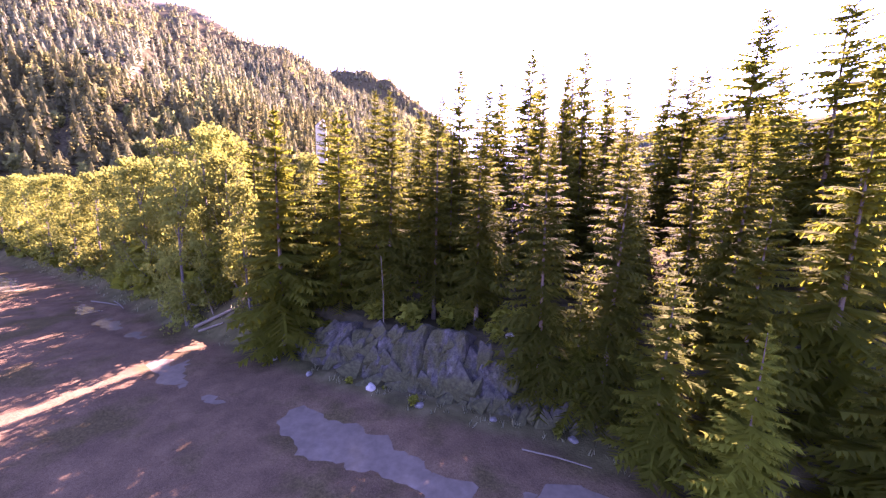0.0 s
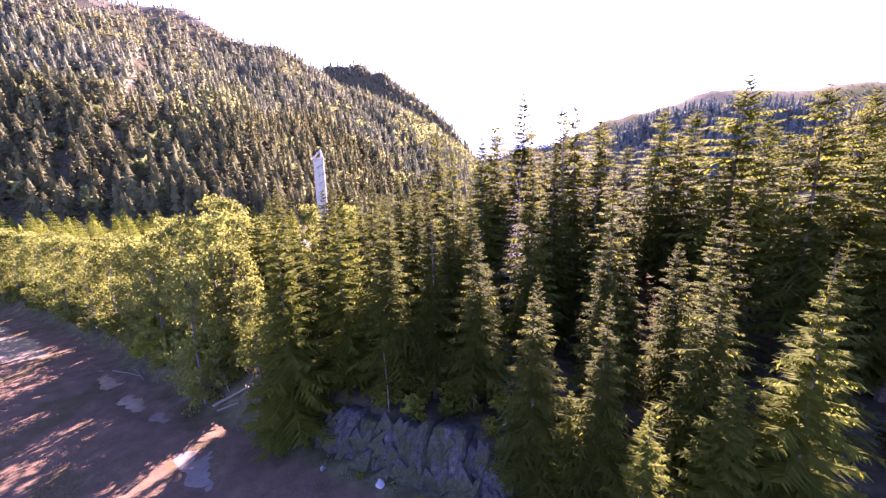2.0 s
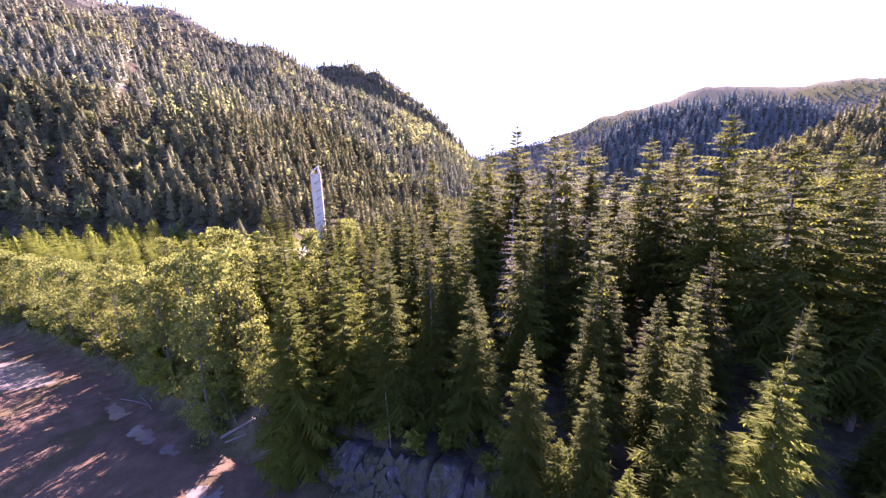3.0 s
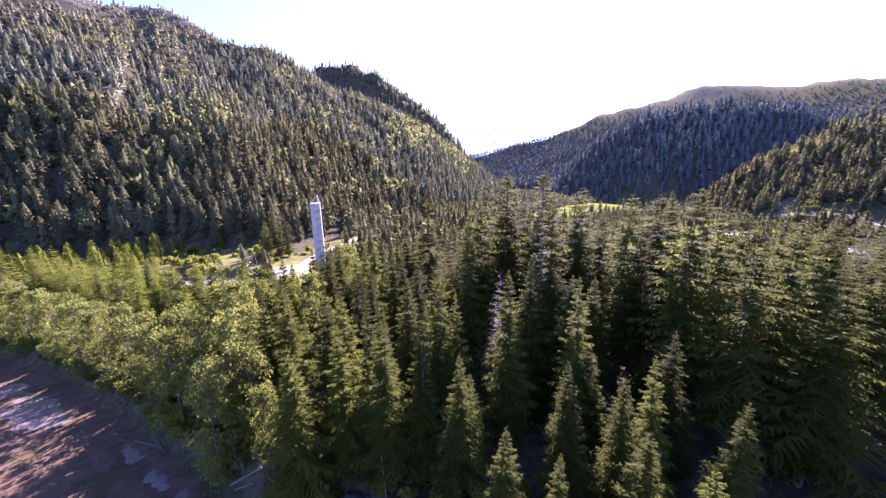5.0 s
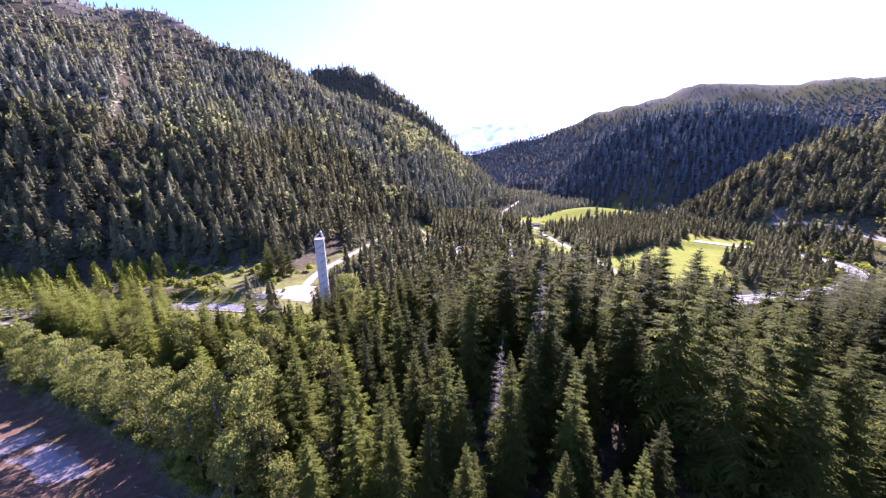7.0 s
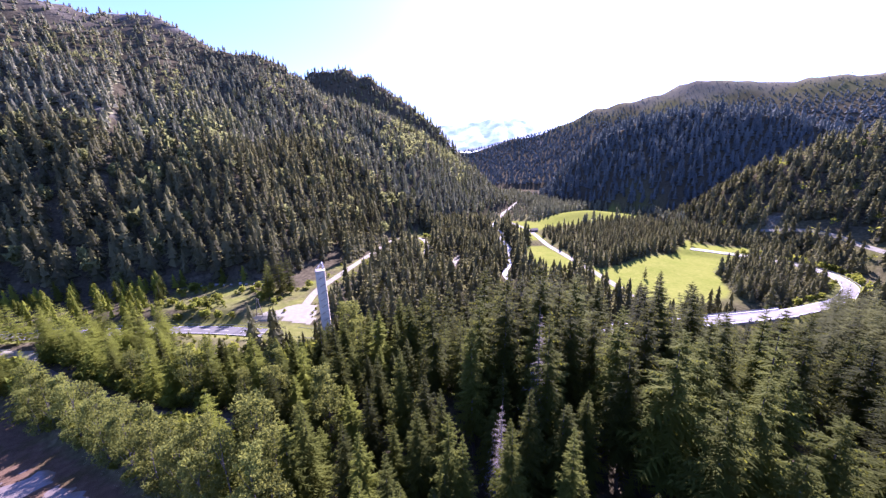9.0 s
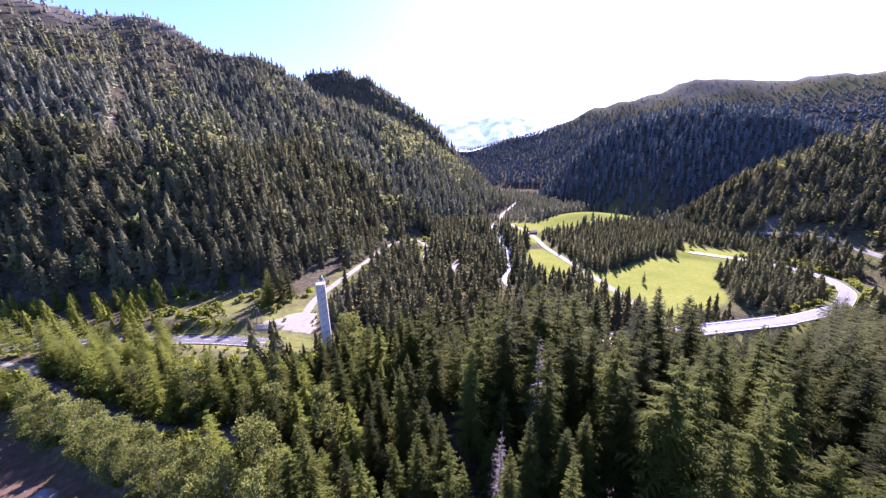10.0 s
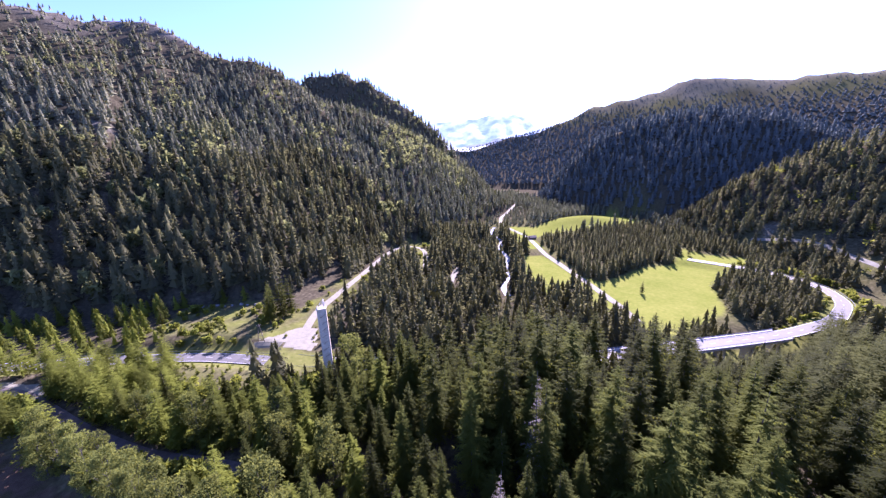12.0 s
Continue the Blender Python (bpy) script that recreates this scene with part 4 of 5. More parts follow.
# kept below the camera's sight line, so that the road shows
woods("roadside_bushes", "leafy_mid", X, Y, np.minimum(rng.uniform(2, 6, len(X)), np.maximum(1.4, 82.5 - (Y + 1) / 133 * 86 - land(X, Y))), 1.25, LEAF_FAR, "low green bushes beside the valley road")
X, Y = np.meshgrid(np.arange(150, 285, 3.2), np.arange(138, 285, 3.2))
X, Y = X.ravel() + rng.uniform(-1.5, 1.5, X.size), Y.ravel() + rng.uniform(-1.5, 1.5, X.size)
d_, _, side_ = to_line(X, Y, ROAD)
ok = (d_ > 5.6) & (d_ < 15) & (in_area(X, Y, MEADOW) < 1) & (rng.random(len(X)) < 0.55)
woods("verge_bushes", "leafy_mid", X[ok], Y[ok], np.where(side_[ok] > 0, 1.0, 1.5) * rng.uniform(1.5, 4.0, ok.sum()), 1.3, LEAF_FAR, "olive bushes round the road bend")
X0, Y0 = rng.uniform(-165, -48, 2600), rng.uniform(66, 116, 2600)
d_, _, _ = to_line(X0, Y0, SIDE_ROAD)
ok = (d_ > 3.0) & (d_ < 7.5) & (in_area(X0, Y0, CLEARING) < -1) & (in_area(X0, Y0, LAY_BY) < -1)
woods("lane_bushes", "leafy_mid", X0[ok][:190], Y0[ok][:190], rng.uniform(2.5, 6.5, len(X0[ok][:190])), 1.1, LEAF_FAR, "leafy bushes along the shaded lane")
X, Y = scatter(222, 305, 215, 440, 6.4, lambda x, y: ~on_spur(x, y) & ~on_hill(x, y) & (in_area(x, y, MEADOW) < 0) & (in_area(x, y, BAND) < 0) & (in_area(x, y, COPSE) < 0))
woods("foot_wood", "mid", X, Y, rng.uniform(7, 17, len(X)), 1.3, SPRUCE_WARM, "dark spruces between the meadow and the spur")

# ---------------------------------------------------------------- roads, tracks and water
def ribbon(name, line, half, material, lift=0.06, on_land=True, step=4.0, z_off=0.0):
    """A strip along a line, with thickness, lying on the ground or at the line's own height."""
    pts = np.array(line, float)
    seg = np.r_[0, np.cumsum(np.hypot(*np.diff(pts[:, :2], axis=0).T))]
    s = np.arange(0, seg[-1], step)
    # a smooth course through the points
    k = np.ones(25) / 25
    fine = np.arange(0, seg[-1] + 1, 1.0)
    course = np.stack([np.convolve(np.pad(np.interp(fine, seg, pts[:, i]), 12, mode="edge"), k, "valid") for i in range(3)], 1)
    p = np.stack([np.interp(s, fine, course[:, i]) for i in range(3)], 1)
    d = np.gradient(p[:, :2], axis=0)
    d /= np.linalg.norm(d, axis=1)[:, None]
    nrm = np.stack([-d[:, 1], d[:, 0]], 1)
    cols = [-1, -0.5, 0, 0.5, 1]
    V = []
    for c in cols:
        xy = p[:, :2] + nrm * half * c
        z = land(xy[:, 0], xy[:, 1]) + lift if on_land else p[:, 2] + z_off
        V.append(np.c_[xy, z])
    low = [np.c_[v[:, :2], v[:, 2] - 0.5] for v in (V[0], V[-1])]
    V = np.concatenate(V + low)
    n, F = len(s), []
    order = [5, 0, 1, 2, 3, 4, 6]
    for a, b in zip(order, order[1:]):
        for i in range(n - 1):
            F.append((a * n + i, b * n + i, b * n + i + 1, a * n + i + 1))
    return new(name, mesh_np(name, V, np.array(F)[:, ::-1], material, False))


road = tagged(ribbon("road", ROAD, 3.5, ASPHALT, on_land=False), "two-lane grey asphalt road through the valley", "road", kind="structure")
tagged(ribbon("gravel_track", VALLEY_TRACK, 2.5, GRAVEL, 0.12), "pale gravel track across the meadow", "track", kind="structure")
tagged(ribbon("gravel_track", TOWER_TRACK, 2.1, GRAVEL, 0.12), "pale gravel track winding past the tower", "track", kind="structure")
tagged(ribbon("gravel_track", SIDE_TRACK, 2.2, GRAVEL, 0.12), "pale gravel track in the valley wood", "track", kind="structure")
tagged(ribbon("gravel_track", SIDE_ROAD, 2.0, SHADE_GRAVEL, 0.12), "gravel lane between larches and the clearing's hedge, shade painted into its colour", "track", kind="structure")
tagged(ribbon("gravel_track", SPUR_TRACK, 1.4, GRAVEL, 0.15), "pale gravel track on the spur", "track", kind="structure")
tagged(ribbon("stream", RIVER_LINE, 2.0, RIVER, 0.1), "shallow bright stream in a gravel bed", "stream", kind="structure")


def sheet(name, area, material, label, category, lift=0.1, step=2.0, thick=0.3):
    """An uneven sheet over an area of the plan, following the ground."""
    xs, ys = [p[0] for p in area], [p[1] for p in area]
    bm = bmesh.new()
    X = np.arange(min(xs), max(xs) + step, step)
    Y = np.arange(min(ys), max(ys) + step, step)
    grid = {}
    for i, x in enumerate(X):
        for j, y in enumerate(Y):
            d = float(in_area(x, y, area)) + 0.9 * float(wave(x, y, 5, 3))
            if d > -0.4 * step:
                grid[i, j] = bm.verts.new((x, y, float(land(x, y)) + lift - (0.3 if d < 0.4 * step else 0)))
    for i, j in list(grid):
        c = [grid.get(k) for k in ((i, j), (i + 1, j), (i + 1, j + 1), (i, j + 1))]
        if all(c):
            bm.faces.new(c)
    return tagged(part(name, bm, material), label, category, kind="structure")


sheet("gravel_lot", LOT, GRAVEL, "pale gravel parking ground beside the road", "gravel lot")
GRAVEL_BAR = [(34, 344), (46, 343), (47, 372), (37, 374)]
sheet("gravel_bar", GRAVEL_BAR, GRAVEL, "pale gravel bar beside the stream", "gravel bar")
sheet("gravel_lay_by", LAY_BY, GRAVEL, "pale gravel lay-by beside the road", "lay-by")


def along(line, s0, s1, step):
    """Places along a line, with their direction: (x, y, z, dx, dy)."""
    pts = np.array(line, float)
    seg = np.r_[0, np.cumsum(np.hypot(*np.diff(pts[:, :2], axis=0).T))]
    fine = np.arange(0, seg[-1] + 1, 1.0)
    k = np.ones(25) / 25
    course = np.stack([np.convolve(np.pad(np.interp(fine, seg, pts[:, i]), 12, mode="edge"), k, "valid") for i in range(3)], 1)
    out = []
    for s in np.arange(s0, s1, step):
        p = [np.interp(s, fine, course[:, i]) for i in range(3)]
        q = [np.interp(s + 0.5, fine, course[:, i]) for i in range(3)]
        d = math.hypot(q[0] - p[0], q[1] - p[1]) or 1
        out.append((*p, (q[0] - p[0]) / d, (q[1] - p[1]) / d))
    return out


ROAD_LENGTH = float(np.hypot(*np.diff(np.array(ROAD)[:, :2], axis=0).T).sum())


def at_x(x):
    """How far along the road a given x first lies."""
    pts = np.array(ROAD, float)
    seg = np.r_[0, np.cumsum(np.hypot(*np.diff(pts[:, :2], axis=0).T))]
    return float(np.interp(x, pts[:10, 0], seg[:10]))


def painted_line(offset, width, s0, s1, dash=0.0):
    bm = bmesh.new()
    step = 3.0
    run = along(ROAD, s0, s1, step)
    for n, (a, b) in enumerate(zip(run, run[1:])):
        if dash and n % 3:
            continue
        c = []
        for x, y, z, dx, dy in (a, b):
            for o in (offset - width / 2, offset + width / 2):
                c.append(bm.verts.new((x - dy * o, y + dx * o, z + 0.006)))
        bm.faces.new((c[0], c[2], c[3], c[1]))
    ob = part("road_marking", bm, PAINT, road, "worn white road line")
    return ob


for o in (-3.25, 3.25):
    painted_line(o, 0.22, 60, ROAD_LENGTH - 4)
painted_line(0.0, 0.18, 60, ROAD_LENGTH - 4, dash=1)


def bridge():
    """The road bridge: a deck on piers with kerbs and rails."""
    thing = tagged(new("road_bridge"), "concrete road bridge on slab piers across the stream", "bridge")
    s0, s1 = at_x(BRIDGE_FROM), at_x(BRIDGE_TO)
    run = along(ROAD, s0, s1, 4.0)
    for name, lo, hi, left, right, material in (("deck", -1.1, -0.12, -4.5, 4.5, CONCRETE), ("kerb", -0.12, 0.22, -4.5, -3.85, CONCRETE), ("kerb", -0.12, 0.22, 3.85, 4.5, CONCRETE)):
        bm = bmesh.new()
        rings = [[bm.verts.new((x - dy * o, y + dx * o, z + h)) for o, h in ((left, lo), (right, lo), (right, hi), (left, hi))] for x, y, z, dx, dy in run]
        for a, b in zip(rings, rings[1:]):
            for k in range(4):
                bm.faces.new((a[k], a[(k + 1) % 4], b[(k + 1) % 4], b[k]))
        bm.faces.new(rings[0][::-1])
        bm.faces.new(rings[-1])
        part(name, bm, material, thing)
    for x, y, z, dx, dy in along(ROAD, s0 + 7, s1 - 4, 15.5):
        foot = float(land(x, y)) - 0.5
        bm = bmesh.new()
        h = z - 1.1 - foot
        rings = []
        for u, w, t in ((0, 5.2, 1.3), (0.72, 4.6, 1.0), (1.0, 8.2, 1.0)):
            rings.append([bm.verts.new((x - dy * a * w / 2 + dx * b * t / 2, y + dx * a * w / 2 + dy * b * t / 2, foot + u * h)) for a, b in ((-1, -1), (1, -1), (1, 1), (-1, 1))])
        for a, b in zip(rings, rings[1:]):
            for k in range(4):
                bm.faces.new((a[k], a[(k + 1) % 4], b[(k + 1) % 4], b[k]))
        bm.faces.new(rings[0][::-1])
        bm.faces.new(rings[-1])
        part("pier", bm, CONCRETE, thing, "stained concrete pier")
    for side in (-4.2, 4.2):
        bm = bmesh.new()
        pts = along(ROAD, s0, s1, 4.0)
        for (x, y, z, dx, dy), (x2, y2, z2, dx2, dy2) in zip(pts, pts[1:]):
            for h in (0.72, 1.1):
                rod(bm, (x - dy * side, y + dx * side, z + h), (x2 - dy2 * side, y2 + dx2 * side, z2 + h), 0.06, 0.06, 5)
            rod(bm, (x - dy * side, y + dx * side, z + 0.2), (x - dy * side, y + dx * side, z + 1.15), 0.06, 0.06, 5)
        part("railing", bm, STEEL, thing, "grey steel bridge railing")


bridge()


def guard_rail(s0, s1, side, label):
    thing = tagged(new("guard_rail"), label, "guard rail")
    pts = along(ROAD, s0, s1, 4.0)
    bm = bmesh.new()
    for (x, y, z, dx, dy), (x2, y2, z2, dx2, dy2) in zip(pts, pts[1:]):
        a, b = (x - dy * side, y + dx * side), (x2 - dy2 * side, y2 + dx2 * side)
        c = [bm.verts.new((px, py, pz + h)) for (px, py, pz) in ((*a, z), (*b, z2)) for h in (0.45, 0.6, 0.75)]
        for u in (c[1], c[4]):
            u.co.x += dy * 0.05
            u.co.y -= dx * 0.05
        bm.faces.new((c[0], c[3], c[4], c[1]))
        bm.faces.new((c[1], c[4], c[5], c[2]))
    part("beam", bm, STEEL, thing)
    for x, y, z, dx, dy in pts:
        bm = bmesh.new()
        box(bm, 0.1, 0.14, 1.2, Matrix.Translation((x - dy * side * 1.02, y + dx * side * 1.02, z - 0.5)))
        part("post", bm, STEEL, thing)


guard_rail(at_x(-200), at_x(BRIDGE_FROM), 4.3, "grey steel guard rail along the valley road")
guard_rail(at_x(BRIDGE_TO) + 3, ROAD_LENGTH - 30, -4.3, "grey steel guard rail round the road bend")


def tower():
    """The tall slab tower, of stacked concrete panels, with a railed top."""
    thing = tagged(new("concrete_tower"), "tall slim concrete tower with cracked panels and a railed top", "tower")
    foot = float(land(-42, 107)) - 0.4
    H = 37.6 - foot
    thing.matrix_basis = Matrix.Translation((-42, 107, foot)) @ pose(0, 0, 0, 0, 0, 18)
    bm = bmesh.new()
    part("core", box(bm, 2.7, 2.3, H - 0.5), TOWER_CONCRETE, thing)
    rows = 9
    r_ = random.Random(4)
    for i in range(rows):
        h = (H - 0.6) / rows
        for sy in (-1, 1):
            for k in (-1, 1):
                bm = bmesh.new()
                box(bm, 1.36, 0.16, h - 0.05, Matrix.Translation((k * 0.7, sy * (1.22 + r_.uniform(0, 0.03)), i * h)), 0.02)
                part("panel", bm, TOWER_CONCRETE, thing)
        for sx in (-1, 1):
            bm = bmesh.new()
            box(bm, 0.16, 2.42, h - 0.05, Matrix.Translation((sx * (1.43 + r_.uniform(0, 0.02)), 0, i * h)), 0.02)
            part("panel", bm, TOWER_CONCRETE, thing)
    for i in range(10):
        z = (0.3 + 0.068 * i) * H
        bm = bmesh.new()
        rod(bm, (r_.uniform(-0.9, -0.3), -1.38, z), (r_.uniform(0.8, 1.3), -1.38, z + r_.uniform(0.9, 1.2)), 0.09, 0.07, 6)
        part("ledge", bm, TIMBER, thing, "dark slanting ledge on the wall")
    bm = bmesh.new()
    part("cap", box(bm, 3.2, 2.8, 0.4, Matrix.Translation((0, 0, H - 0.5)), 0.04), TOWER_CONCRETE, thing)
    # a slanting steel frame stands on the cap
    for b in (-1.25, 1.25):
        for name, p, q in (("post", (0.85, b, H - 0.1), (0.85, b, H + 2.3)), ("brace", (-1.45, b, H), (0.85, b, H + 2.3)), ("brace", (1.45, b, H), (0.85, b, H + 2.3))):
            bm = bmesh.new()
            part(name, rod(bm, p, q, 0.09, 0.09, 6), PAINT, thing, "pale steel bar")
    for p, q in (((0.85, -1.25, H + 2.3), (0.85, 1.25, H + 2.3)), ((-0.3, -1.25, H + 1.15), (-0.3, 1.25, H + 1.15))):
        bm = bmesh.new()
        part("crossbar", rod(bm, p, q, 0.08, 0.08, 6), PAINT, thing, "pale steel bar")


tower()


def pole_frame(x, y):
    """An A-shaped timber pole pair with its crossbar."""
    thing = tagged(new("utility_pole"), "brown timber A-frame utility pole beside the road", "utility pole")
    z = float(land(x, y))
    for o in (-1.6, 1.6):
        bm = bmesh.new()
        part("leg", rod(bm, (x + o, y, z - 0.4), (x + o * 0.1, y, z + 9.2), 0.16, 0.11, 8), TIMBER, thing)
    bm = bmesh.new()
    part("crossbar", rod(bm, (x - 1.1, y, z + 8.4), (x + 1.1, y, z + 8.4), 0.08, 0.08, 6), TIMBER, thing)
    bm = bmesh.new()
    part("brace", rod(bm, (x - 1.0, y, z + 3.4), (x + 1.0, y, z + 3.4), 0.08, 0.08, 6), TIMBER, thing)
    for o in (-0.9, 0.9):
        bm = bmesh.new()
        part("insulator", rod(bm, (x + o, y, z + 8.45), (x + o, y, z + 8.75), 0.06, 0.04, 6), PAINT, thing)


pole_frame(-88, 146)


def hut(x, y, turn):
    """A small timber hut with a pitched roof."""
    thing = tagged(new("timber_hut"), "small dark timber hut with a pitched roof by the track", "hut")
    thing.matrix_basis = Matrix.Translation((x, y, float(land(x, y)))) @ pose(0, 0, 0, 0, 0, turn)
    bm = bmesh.new()
    part("wall", box(bm, 8, 5, 2.8, Matrix.Translation((0, 0, -0.3))), TIMBER, thing)
    for s in (-1, 1):
        bm = bmesh.new()
        box(bm, 9, 3.6, 0.18, Matrix.Translation((0, s * 1.55, 2.95)) @ pose(0, 0, 0, -s * 32, 0, 0), 0.02)
        part("roof", bm, ROOF, thing)
    bm = bmesh.new()
    part("door", box(bm, 1.0, 0.1, 2.0, Matrix.Translation((1.4, -2.53, -0.1))), ROOF, thing)
    bm = bmesh.new()
    part("window", box(bm, 0.9, 0.08, 0.8, Matrix.Translation((-1.6, -2.53, 1.0))), PUDDLE, thing)


hut(107, 392, 12)


# ---------------------------------------------------------------- the clearing
def rock_face():
    """The grey, slanting rock outcrop at the edge of the clearing, of several slabs."""
    thing = tagged(new("rock_outcrop"), "grey layered rock outcrop between clearing and forest", "rock")
    pts = np.array([(-18.5, 34.2), (-12, 30.8), (-5, 27.8), (2, 25.4), (10.5, 22.4)], float)
    seg = np.r_[0, np.cumsum(np.hypot(*np.diff(pts, axis=0).T))]
    cuts = [0, 3.2, 7.8, 11.5, 16.6, 20.4, 25.2, 28.6, seg[-1]]
    for n, (s0, s1) in enumerate(zip(cuts, cuts[1:])):
        nu, nv = int((s1 - s0) * 7), 40
        S, V = np.meshgrid(np.linspace(s0 - 0.3, s1 + 0.3, nu), np.linspace(0, 1, nv))
        x, y = np.interp(S, seg, pts[:, 0]), np.interp(S, seg, pts[:, 1])
        end = np.clip(np.minimum(S - s0, s1 - S) / 0.5 + 0.7, 0.55, 1)
        tall = (4.2, 4.6, 4.0, 5.4, 4.9, 4.2, 4.4, 3.0)[n] * np.sin(np.pi * np.clip((S + 2) / (seg[-1] + 4), 0.03, 0.98)) ** 0.5 * end * (0.85 + 0.22 * wave(S, 0 * S, 4, 3) + 0.1 * wave(S, 0 * S, 1.3, 4))
        strata = S * 1.1 + V * 3.4 + n * 0.37
        jag = 0.75 * np.abs(((strata * 0.5) % 1) - 0.5) + 0.35 * np.abs(((strata * 1.6 + 0.5 * wave(S, V * 4, 2, 5)) % 1) - 0.5) + 0.4 * wave(S, V * 5, 2.4, 6) + 0.16 * wave(S, V * 5, 0.7, 7) + 0.12 * (n % 2)
        rise = np.clip(V / 0.7, 0, 1)
        over = np.clip((V - 0.7) / 0.3, 0, 1)
        depth = 2.4 * rise ** 1.3 + 3.6 * over
        up = rise ** 0.85 - 0.35 * over ** 1.5
        px, py = x + 0.42 * (depth - jag), y + 0.9 * (depth - jag)
        pz = -0.5 + (tall + 0.5) * up + 0.25 * jag
        idx = np.arange(nu * nv).reshape(nv, nu)
        F = np.stack([idx[:-1, :-1], idx[:-1, 1:], idx[1:, 1:], idx[1:, :-1]], -1).reshape(-1, 4)
        new("slab", mesh_np("slab", np.stack([px, py, pz], -1).reshape(-1, 3), F, MOSSY, False)).parent = thing


rock_face()


def broken_rock():
    """Angular blocks that lie on and before the outcrop's face."""
    thing = bpy.data.objects["rock_outcrop"]
    r_ = np.random.default_rng(21)
    shapes = []
    for _ in range(9):
        bm = bmesh.new()
        p = r_.uniform(-1, 1, (13, 3)) * (0.5, 0.42, 0.9)
        for q in p:
            bm.verts.new(q)
        bmesh.ops.convex_hull(bm, input=bm.verts)
        for v in [v for v in bm.verts if not v.link_faces]:
            bm.verts.remove(v)
        me = bpy.data.meshes.new("block")
        bm.to_mesh(me)
        bm.free()
        me.materials.append(MOSSY)
        shapes.append(me)
    pts = np.array([(-18.5, 34.2), (-12, 30.8), (-5, 27.8), (2, 25.4), (10.5, 22.4)], float)
    seg = np.r_[0, np.cumsum(np.hypot(*np.diff(pts, axis=0).T))]
    for n in range(95):
        s = r_.uniform(0.3, seg[-1] - 0.3)
        u = r_.random() ** 1.2
        tall = 4.4 * math.sin(math.pi * min(max((s + 2) / (seg[-1] + 4), 0.05), 0.97)) ** 0.5
        depth = 2.4 * u ** 1.3 - 0.35
        x, y = np.interp(s, seg, pts[:, 0]) + 0.42 * depth, np.interp(s, seg, pts[:, 1]) + 0.9 * depth
        k = r_.uniform(0.5, 1.9) * (1.15 - 0.4 * u)
        ob = new("block", shapes[n % len(shapes)])
        ob.parent = thing
        ob.matrix_basis = Matrix.Translation((x, y, -0.35 + u * tall)) @ pose(0, 0, 0, r_.uniform(-42, -22), r_.uniform(16, 34), r_.uniform(-28, -8)) @ Matrix.Diagonal((k * r_.uniform(0.7, 1.4), k, k * r_.uniform(0.7, 1.3), 1))


broken_rock()


def boulder(x, y, size, label, material=ROCK, group="boulders by the clearing"):
    bm = bmesh.new()
    bmesh.ops.create_icosphere(bm, subdivisions=3, radius=1)
    o = Vector((x, y, size * 7))
    for v in bm.verts:
        v.co *= 1 + 0.28 * noise.noise(v.co * 1.1 + o) + 0.1 * noise.noise(v.co * 3.2 + o)
        v.co = Vector((v.co.x * size, v.co.y * size * 0.8, v.co.z * size * 0.62))
    ob = part("boulder", bm, material)
    ob.matrix_basis = Matrix.Translation((x, y, float(land(x, y)) + size * 0.25)) @ pose(0, 0, 0, 0, 0, x * 57)
    return tagged(ob, label, "rock", group)


FIELD_ROCK = plain("field_rock", (0.13, 0.12, 0.1), (0.3, 0.28, 0.24), 1.5, 0.85, relief=0.6, fine=7.0)
PALE_ROCK = plain("pale_rock", (0.24, 0.23, 0.21), (0.4, 0.385, 0.36), 1.5, 0.85, relief=0.6, fine=7.0)
boulder(-7.6, 27.2, 0.5, "small pale boulder at the foot of the outcrop", PALE_ROCK)
boulder(5.5, 30.5, 0.7, "pale boulder lying among dark trees", PALE_ROCK)
for x, y, s in ((-14, 29, 0.35), (-3, 25, 0.4), (3, 23.6, 0.3), (8.5, 21.5, 0.35), (-19, 32, 0.3)):
    boulder(x, y, s, "grey mossy boulder at the clearing's edge")


for x, y, s in ((-143, 186, 1.2), (-139, 187, 0.9), (-135, 187, 1.4), (-130, 186, 1.0), (-126, 187, 0.8), (-121, 188, 1.3), (-117, 187, 0.9), (-112, 187, 1.1), (-107, 185, 1.3), (-103, 183, 0.9), (-100, 180, 0.8)):
    boulder(x, y, s, "grey boulder at the foot of the mountain forest", FIELD_ROCK, "boulders along the rough field")


def log(name, a, b, r, label, category="log"):
    bm = bmesh.new()
    a, b = Vector(a), Vector(b)
    mid = (a + b) / 2 + Vector((0.1, 0.05, 0.04))
    rod(bm, a, mid, r, r * 0.85, 9)
    rod(bm, mid, b, r * 0.85, r * 0.6, 9)
    tagged(part(name, bm, DEADWOOD), label, category)


def low(x, y, up):
    return (x, y, float(land(x, y)) + up)


log("fallen_log", low(-32.5, 38.6, 0.2), low(-27.8, 39.4, 0.25), 0.24, "pale fallen log at the end of the clearing")
log("fallen_log", low(-31.5, 38.0, 0.15), low(-28.5, 38.2, 0.2), 0.16, "thin pale fallen log beside the clearing")
log("fallen_stick", low(4.6, 20.4, 0.1), low(8.8, 18.9, 0.12), 0.06, "thin pale stick lying on the grass bank", "stick")
log("fallen_branch", low(-56, 48.0, 0.1), low(-50.0, 46.4, 0.25), 0.09, "bleached branch lying on the wet gravel", "branch")
log("fallen_branch", low(-53, 48.6, 0.1), low(-48.2, 45.2, 0.2), 0.07, "bleached branch lying on the wet gravel", "branch")
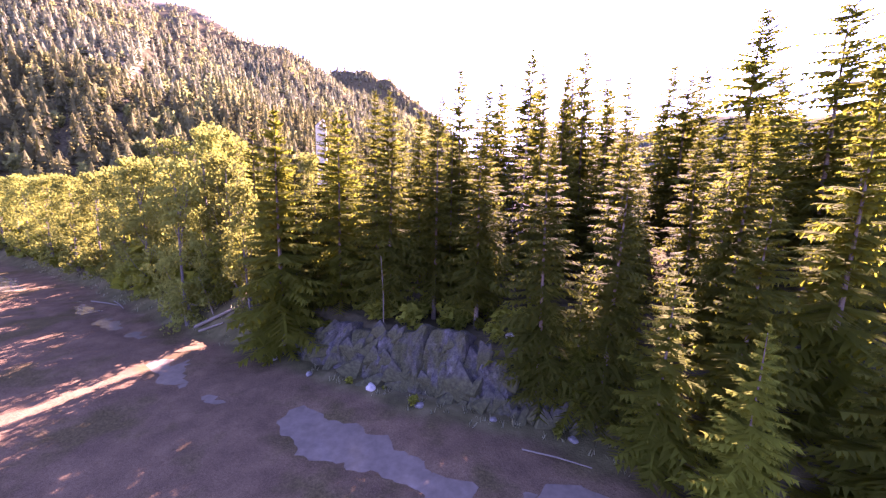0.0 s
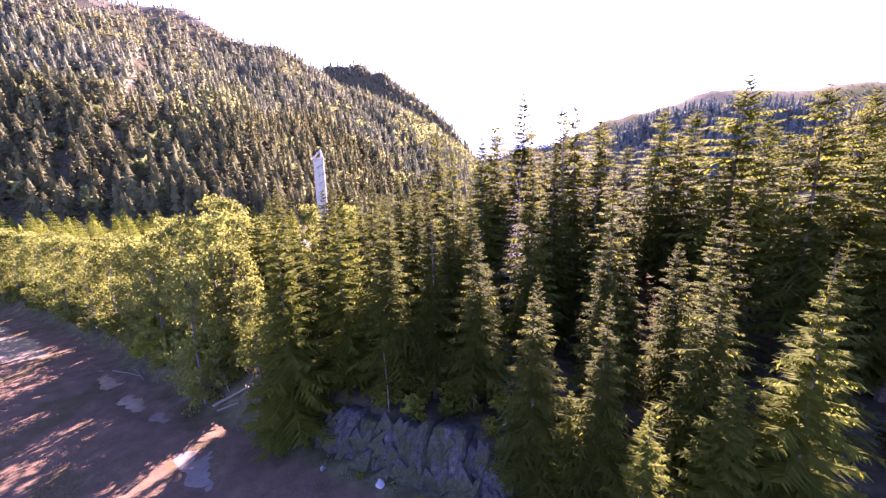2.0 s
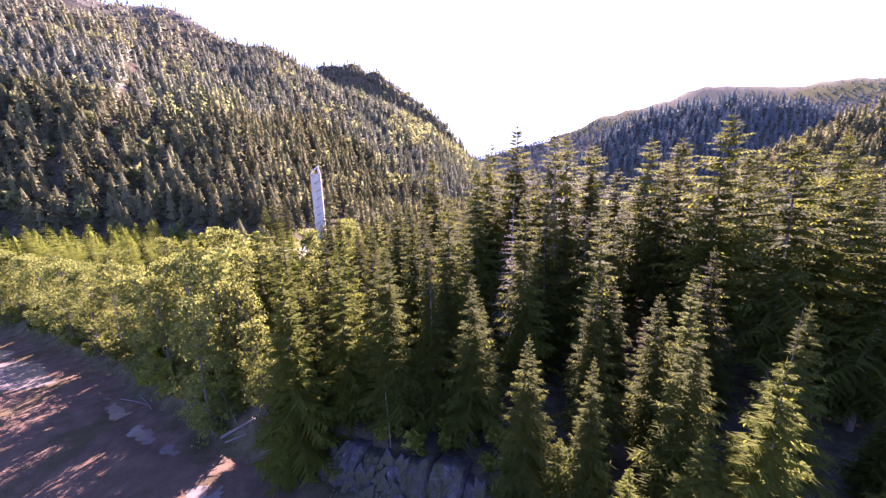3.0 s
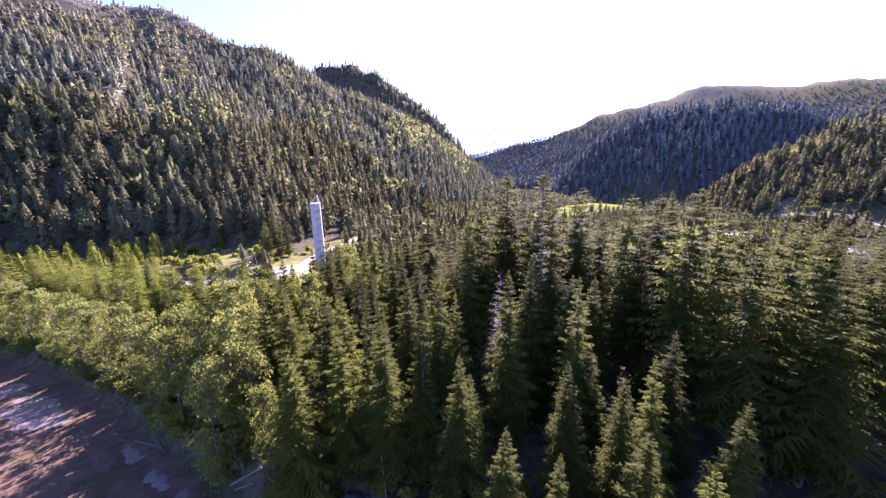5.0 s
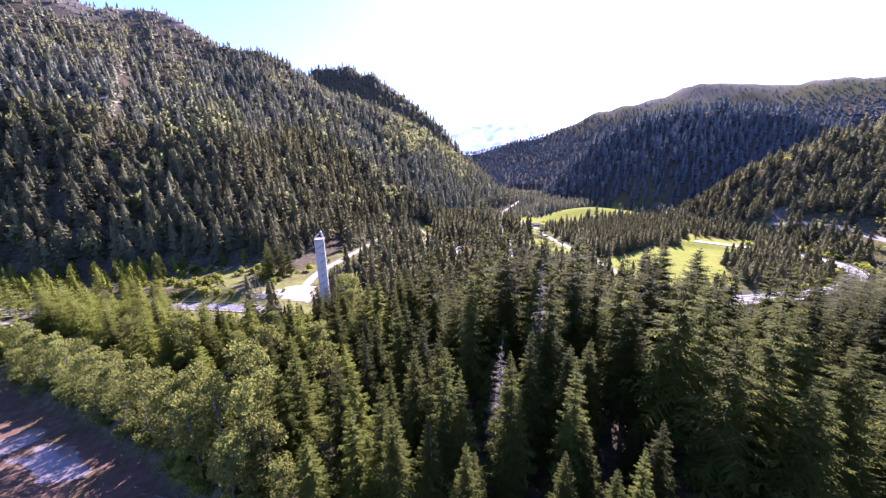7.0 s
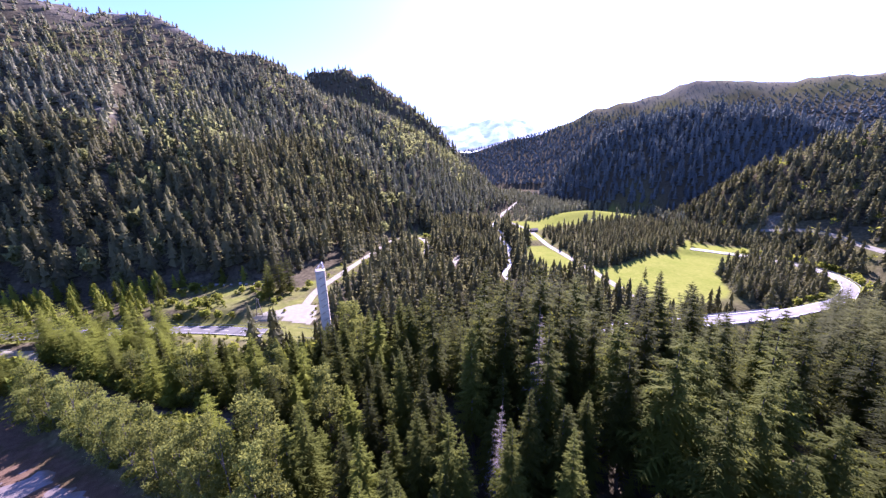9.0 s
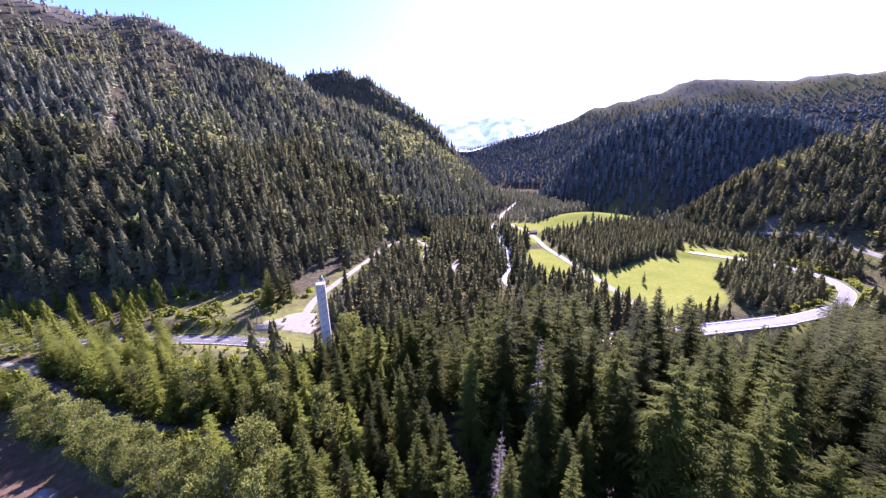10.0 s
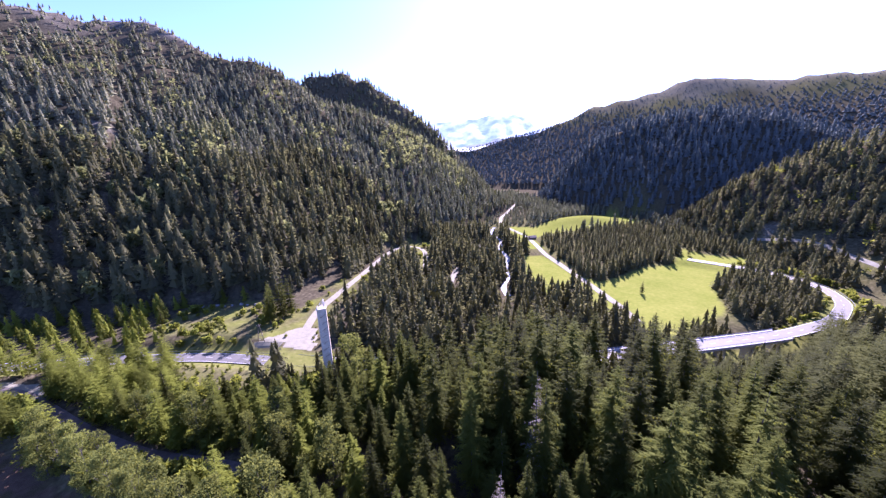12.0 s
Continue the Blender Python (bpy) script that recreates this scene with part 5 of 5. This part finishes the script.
log("leaning_stem", low(-31.0, 40.0, 0.0), (-33.0, 40.6, 6.2), 0.09, "thin pale birch stem leaning at the forest edge", "stem")
log("bare_stem", low(-7.5, 32.5, 0.0), (-7.8, 32.8, 11.0), 0.06, "thin pale dead stem standing at the forest edge", "stem")


def puddle(area, level, label):
    bm = bmesh.new()
    step = 0.8
    xs, ys = [p[0] for p in area], [p[1] for p in area]
    X, Y = np.arange(min(xs), max(xs), step), np.arange(min(ys), max(ys), step)
    grid = {}
    for i, x in enumerate(X):
        for j, y in enumerate(Y):
            if in_area(x, y, area) > -1.6:
                grid[i, j] = bm.verts.new((x, y, level))
    for i, j in list(grid):
        c = [grid.get(k) for k in ((i, j), (i + 1, j), (i + 1, j + 1), (i, j + 1))]
        if all(c):
            bm.faces.new(c)
    tagged(part("puddle", bm, PUDDLE), label, "puddle", "puddles on the clearing")


for area in POOLS:
    puddle(area, POOL_LEVEL, "shallow puddle on wet gravel mirroring the sky")


def tufts():
    """Grass and low plants on the bank between clearing and forest."""
    r_ = np.random.default_rng(5)
    out = []
    for _ in range(5200):
        x, y = r_.uniform(-95, 16), r_.uniform(14, 74)
        d = float(in_area(x, y, CLEARING))
        if not -5 < d < 0.4 or (r_.random() < 0.35):
            continue
        z = float(land(x, y))
        for _ in range(5):
            a, h = r_.uniform(0, 6.28), r_.uniform(0.2, 0.6)
            q = np.array([x + r_.normal(0, 0.18), y + r_.normal(0, 0.18), z - 0.05])
            w = np.array([math.cos(a), math.sin(a), 0]) * r_.uniform(0.03, 0.09)
            out.append((q - w, q + w, q + (r_.normal(0, 0.15), r_.normal(0, 0.15), h)))
    me = soup("bank_grass", np.array(out), SPRUCE_FAR)
    float_attribute(me, "tint", np.repeat(r_.uniform(0, 0.8, len(out)), 3))
    tagged(new("bank_grass", me), "low grass and herbs on the bank", "grass", kind="stuff")


tufts()


def shrubs():
    """Bushes on the rough field and the open glades."""
    r_ = np.random.default_rng(9)
    xs, ys = r_.uniform(-160, 0, 2600), r_.uniform(138, 350, 2600)
    ok = (np.maximum.reduce([in_area(xs, ys, a) for a in (FIELD, *GLADES)]) > 0) & (wave(xs, ys, 16, 3) > -0.15)
    for area, half in ((TOWER_TRACK, 4.5), (ROAD, 7.5)):
        ok &= to_line(xs, ys, area)[0] > half
    xs, ys = xs[ok][:640], ys[ok][:640]
    woods("field_shrubs", "leafy_mid", xs, ys, 0.9 + 4.2 * r_.random(len(xs)) ** 2, 1.4, LEAF_FAR, "low dark green shrubs on the rough field")


shrubs()

# a lone spruce on the meadow, and a pair by its upper edge
for x, y, h in ((137, 218, 9.5), (222, 306, 13), (229, 302, 11)):
    plant("plain", x, y, h, 1.0)
# spruces below the road where it bends
for x, y, h in ((196, 147, 12), (203, 149, 13.5), (209, 152, 14), (216, 156, 13), (222, 161, 12)):
    plant("plain", x, y, h, 1.1)
# spruces between the rough field and the gravel lot, and by the field's edge
for x, y, h in ((-92, 164, 20), (-88, 169, 23), (-95, 171, 21), (-86, 176, 24), (-91, 179, 22), (-98, 178, 18), (-116, 152, 7), (-113, 155, 6), (-138, 150, 8), (-149, 164, 12), (-152, 170, 14)):
    plant("plain", x, y, h, 1.0)



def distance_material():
    m, nt, b = shader("hazy_glowing_distance")
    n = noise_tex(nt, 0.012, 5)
    # haze is painted in as pale blue, and the surface glows a little
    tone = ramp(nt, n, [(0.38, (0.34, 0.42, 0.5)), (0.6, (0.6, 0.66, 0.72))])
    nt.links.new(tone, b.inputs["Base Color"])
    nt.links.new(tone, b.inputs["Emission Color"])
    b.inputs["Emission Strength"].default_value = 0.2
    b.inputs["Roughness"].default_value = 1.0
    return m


def far_peak():
    """The rocky summit that closes the valley, far off, painted haze-pale and glowing."""
    crest = [(-900, 4000, 60), (-34, 3500, 455), (186, 3494, 462), (405, 3476, 478), (520, 3465, 505), (565, 3453, 515), (650, 3440, 488), (721, 3424, 498), (850, 3395, 450), (975, 3361, 400), (1600, 3200, 120)]
    X, Y = np.meshgrid(np.linspace(-900, 1700, 150), np.linspace(3050, 3900, 40))
    d, z, _ = to_line(X, Y, crest)
    Z = z - 0.62 * d + 12 * wave(X, Y, 200, 3) * np.clip(d / 60, 0.15, 1) + 4 * wave(X, Y, 60, 5)
    idx = np.arange(X.size).reshape(X.shape)
    F = np.stack([idx[:-1, :-1], idx[:-1, 1:], idx[1:, 1:], idx[1:, :-1]], -1).reshape(-1, 4)
    tagged(new("backdrop", mesh_np("backdrop", np.stack([X, Y, Z], -1).reshape(-1, 3), F, distance_material(), True)), "rocky summit far up the valley, haze and glow put into its colour", "mountain", kind="structure")


far_peak()
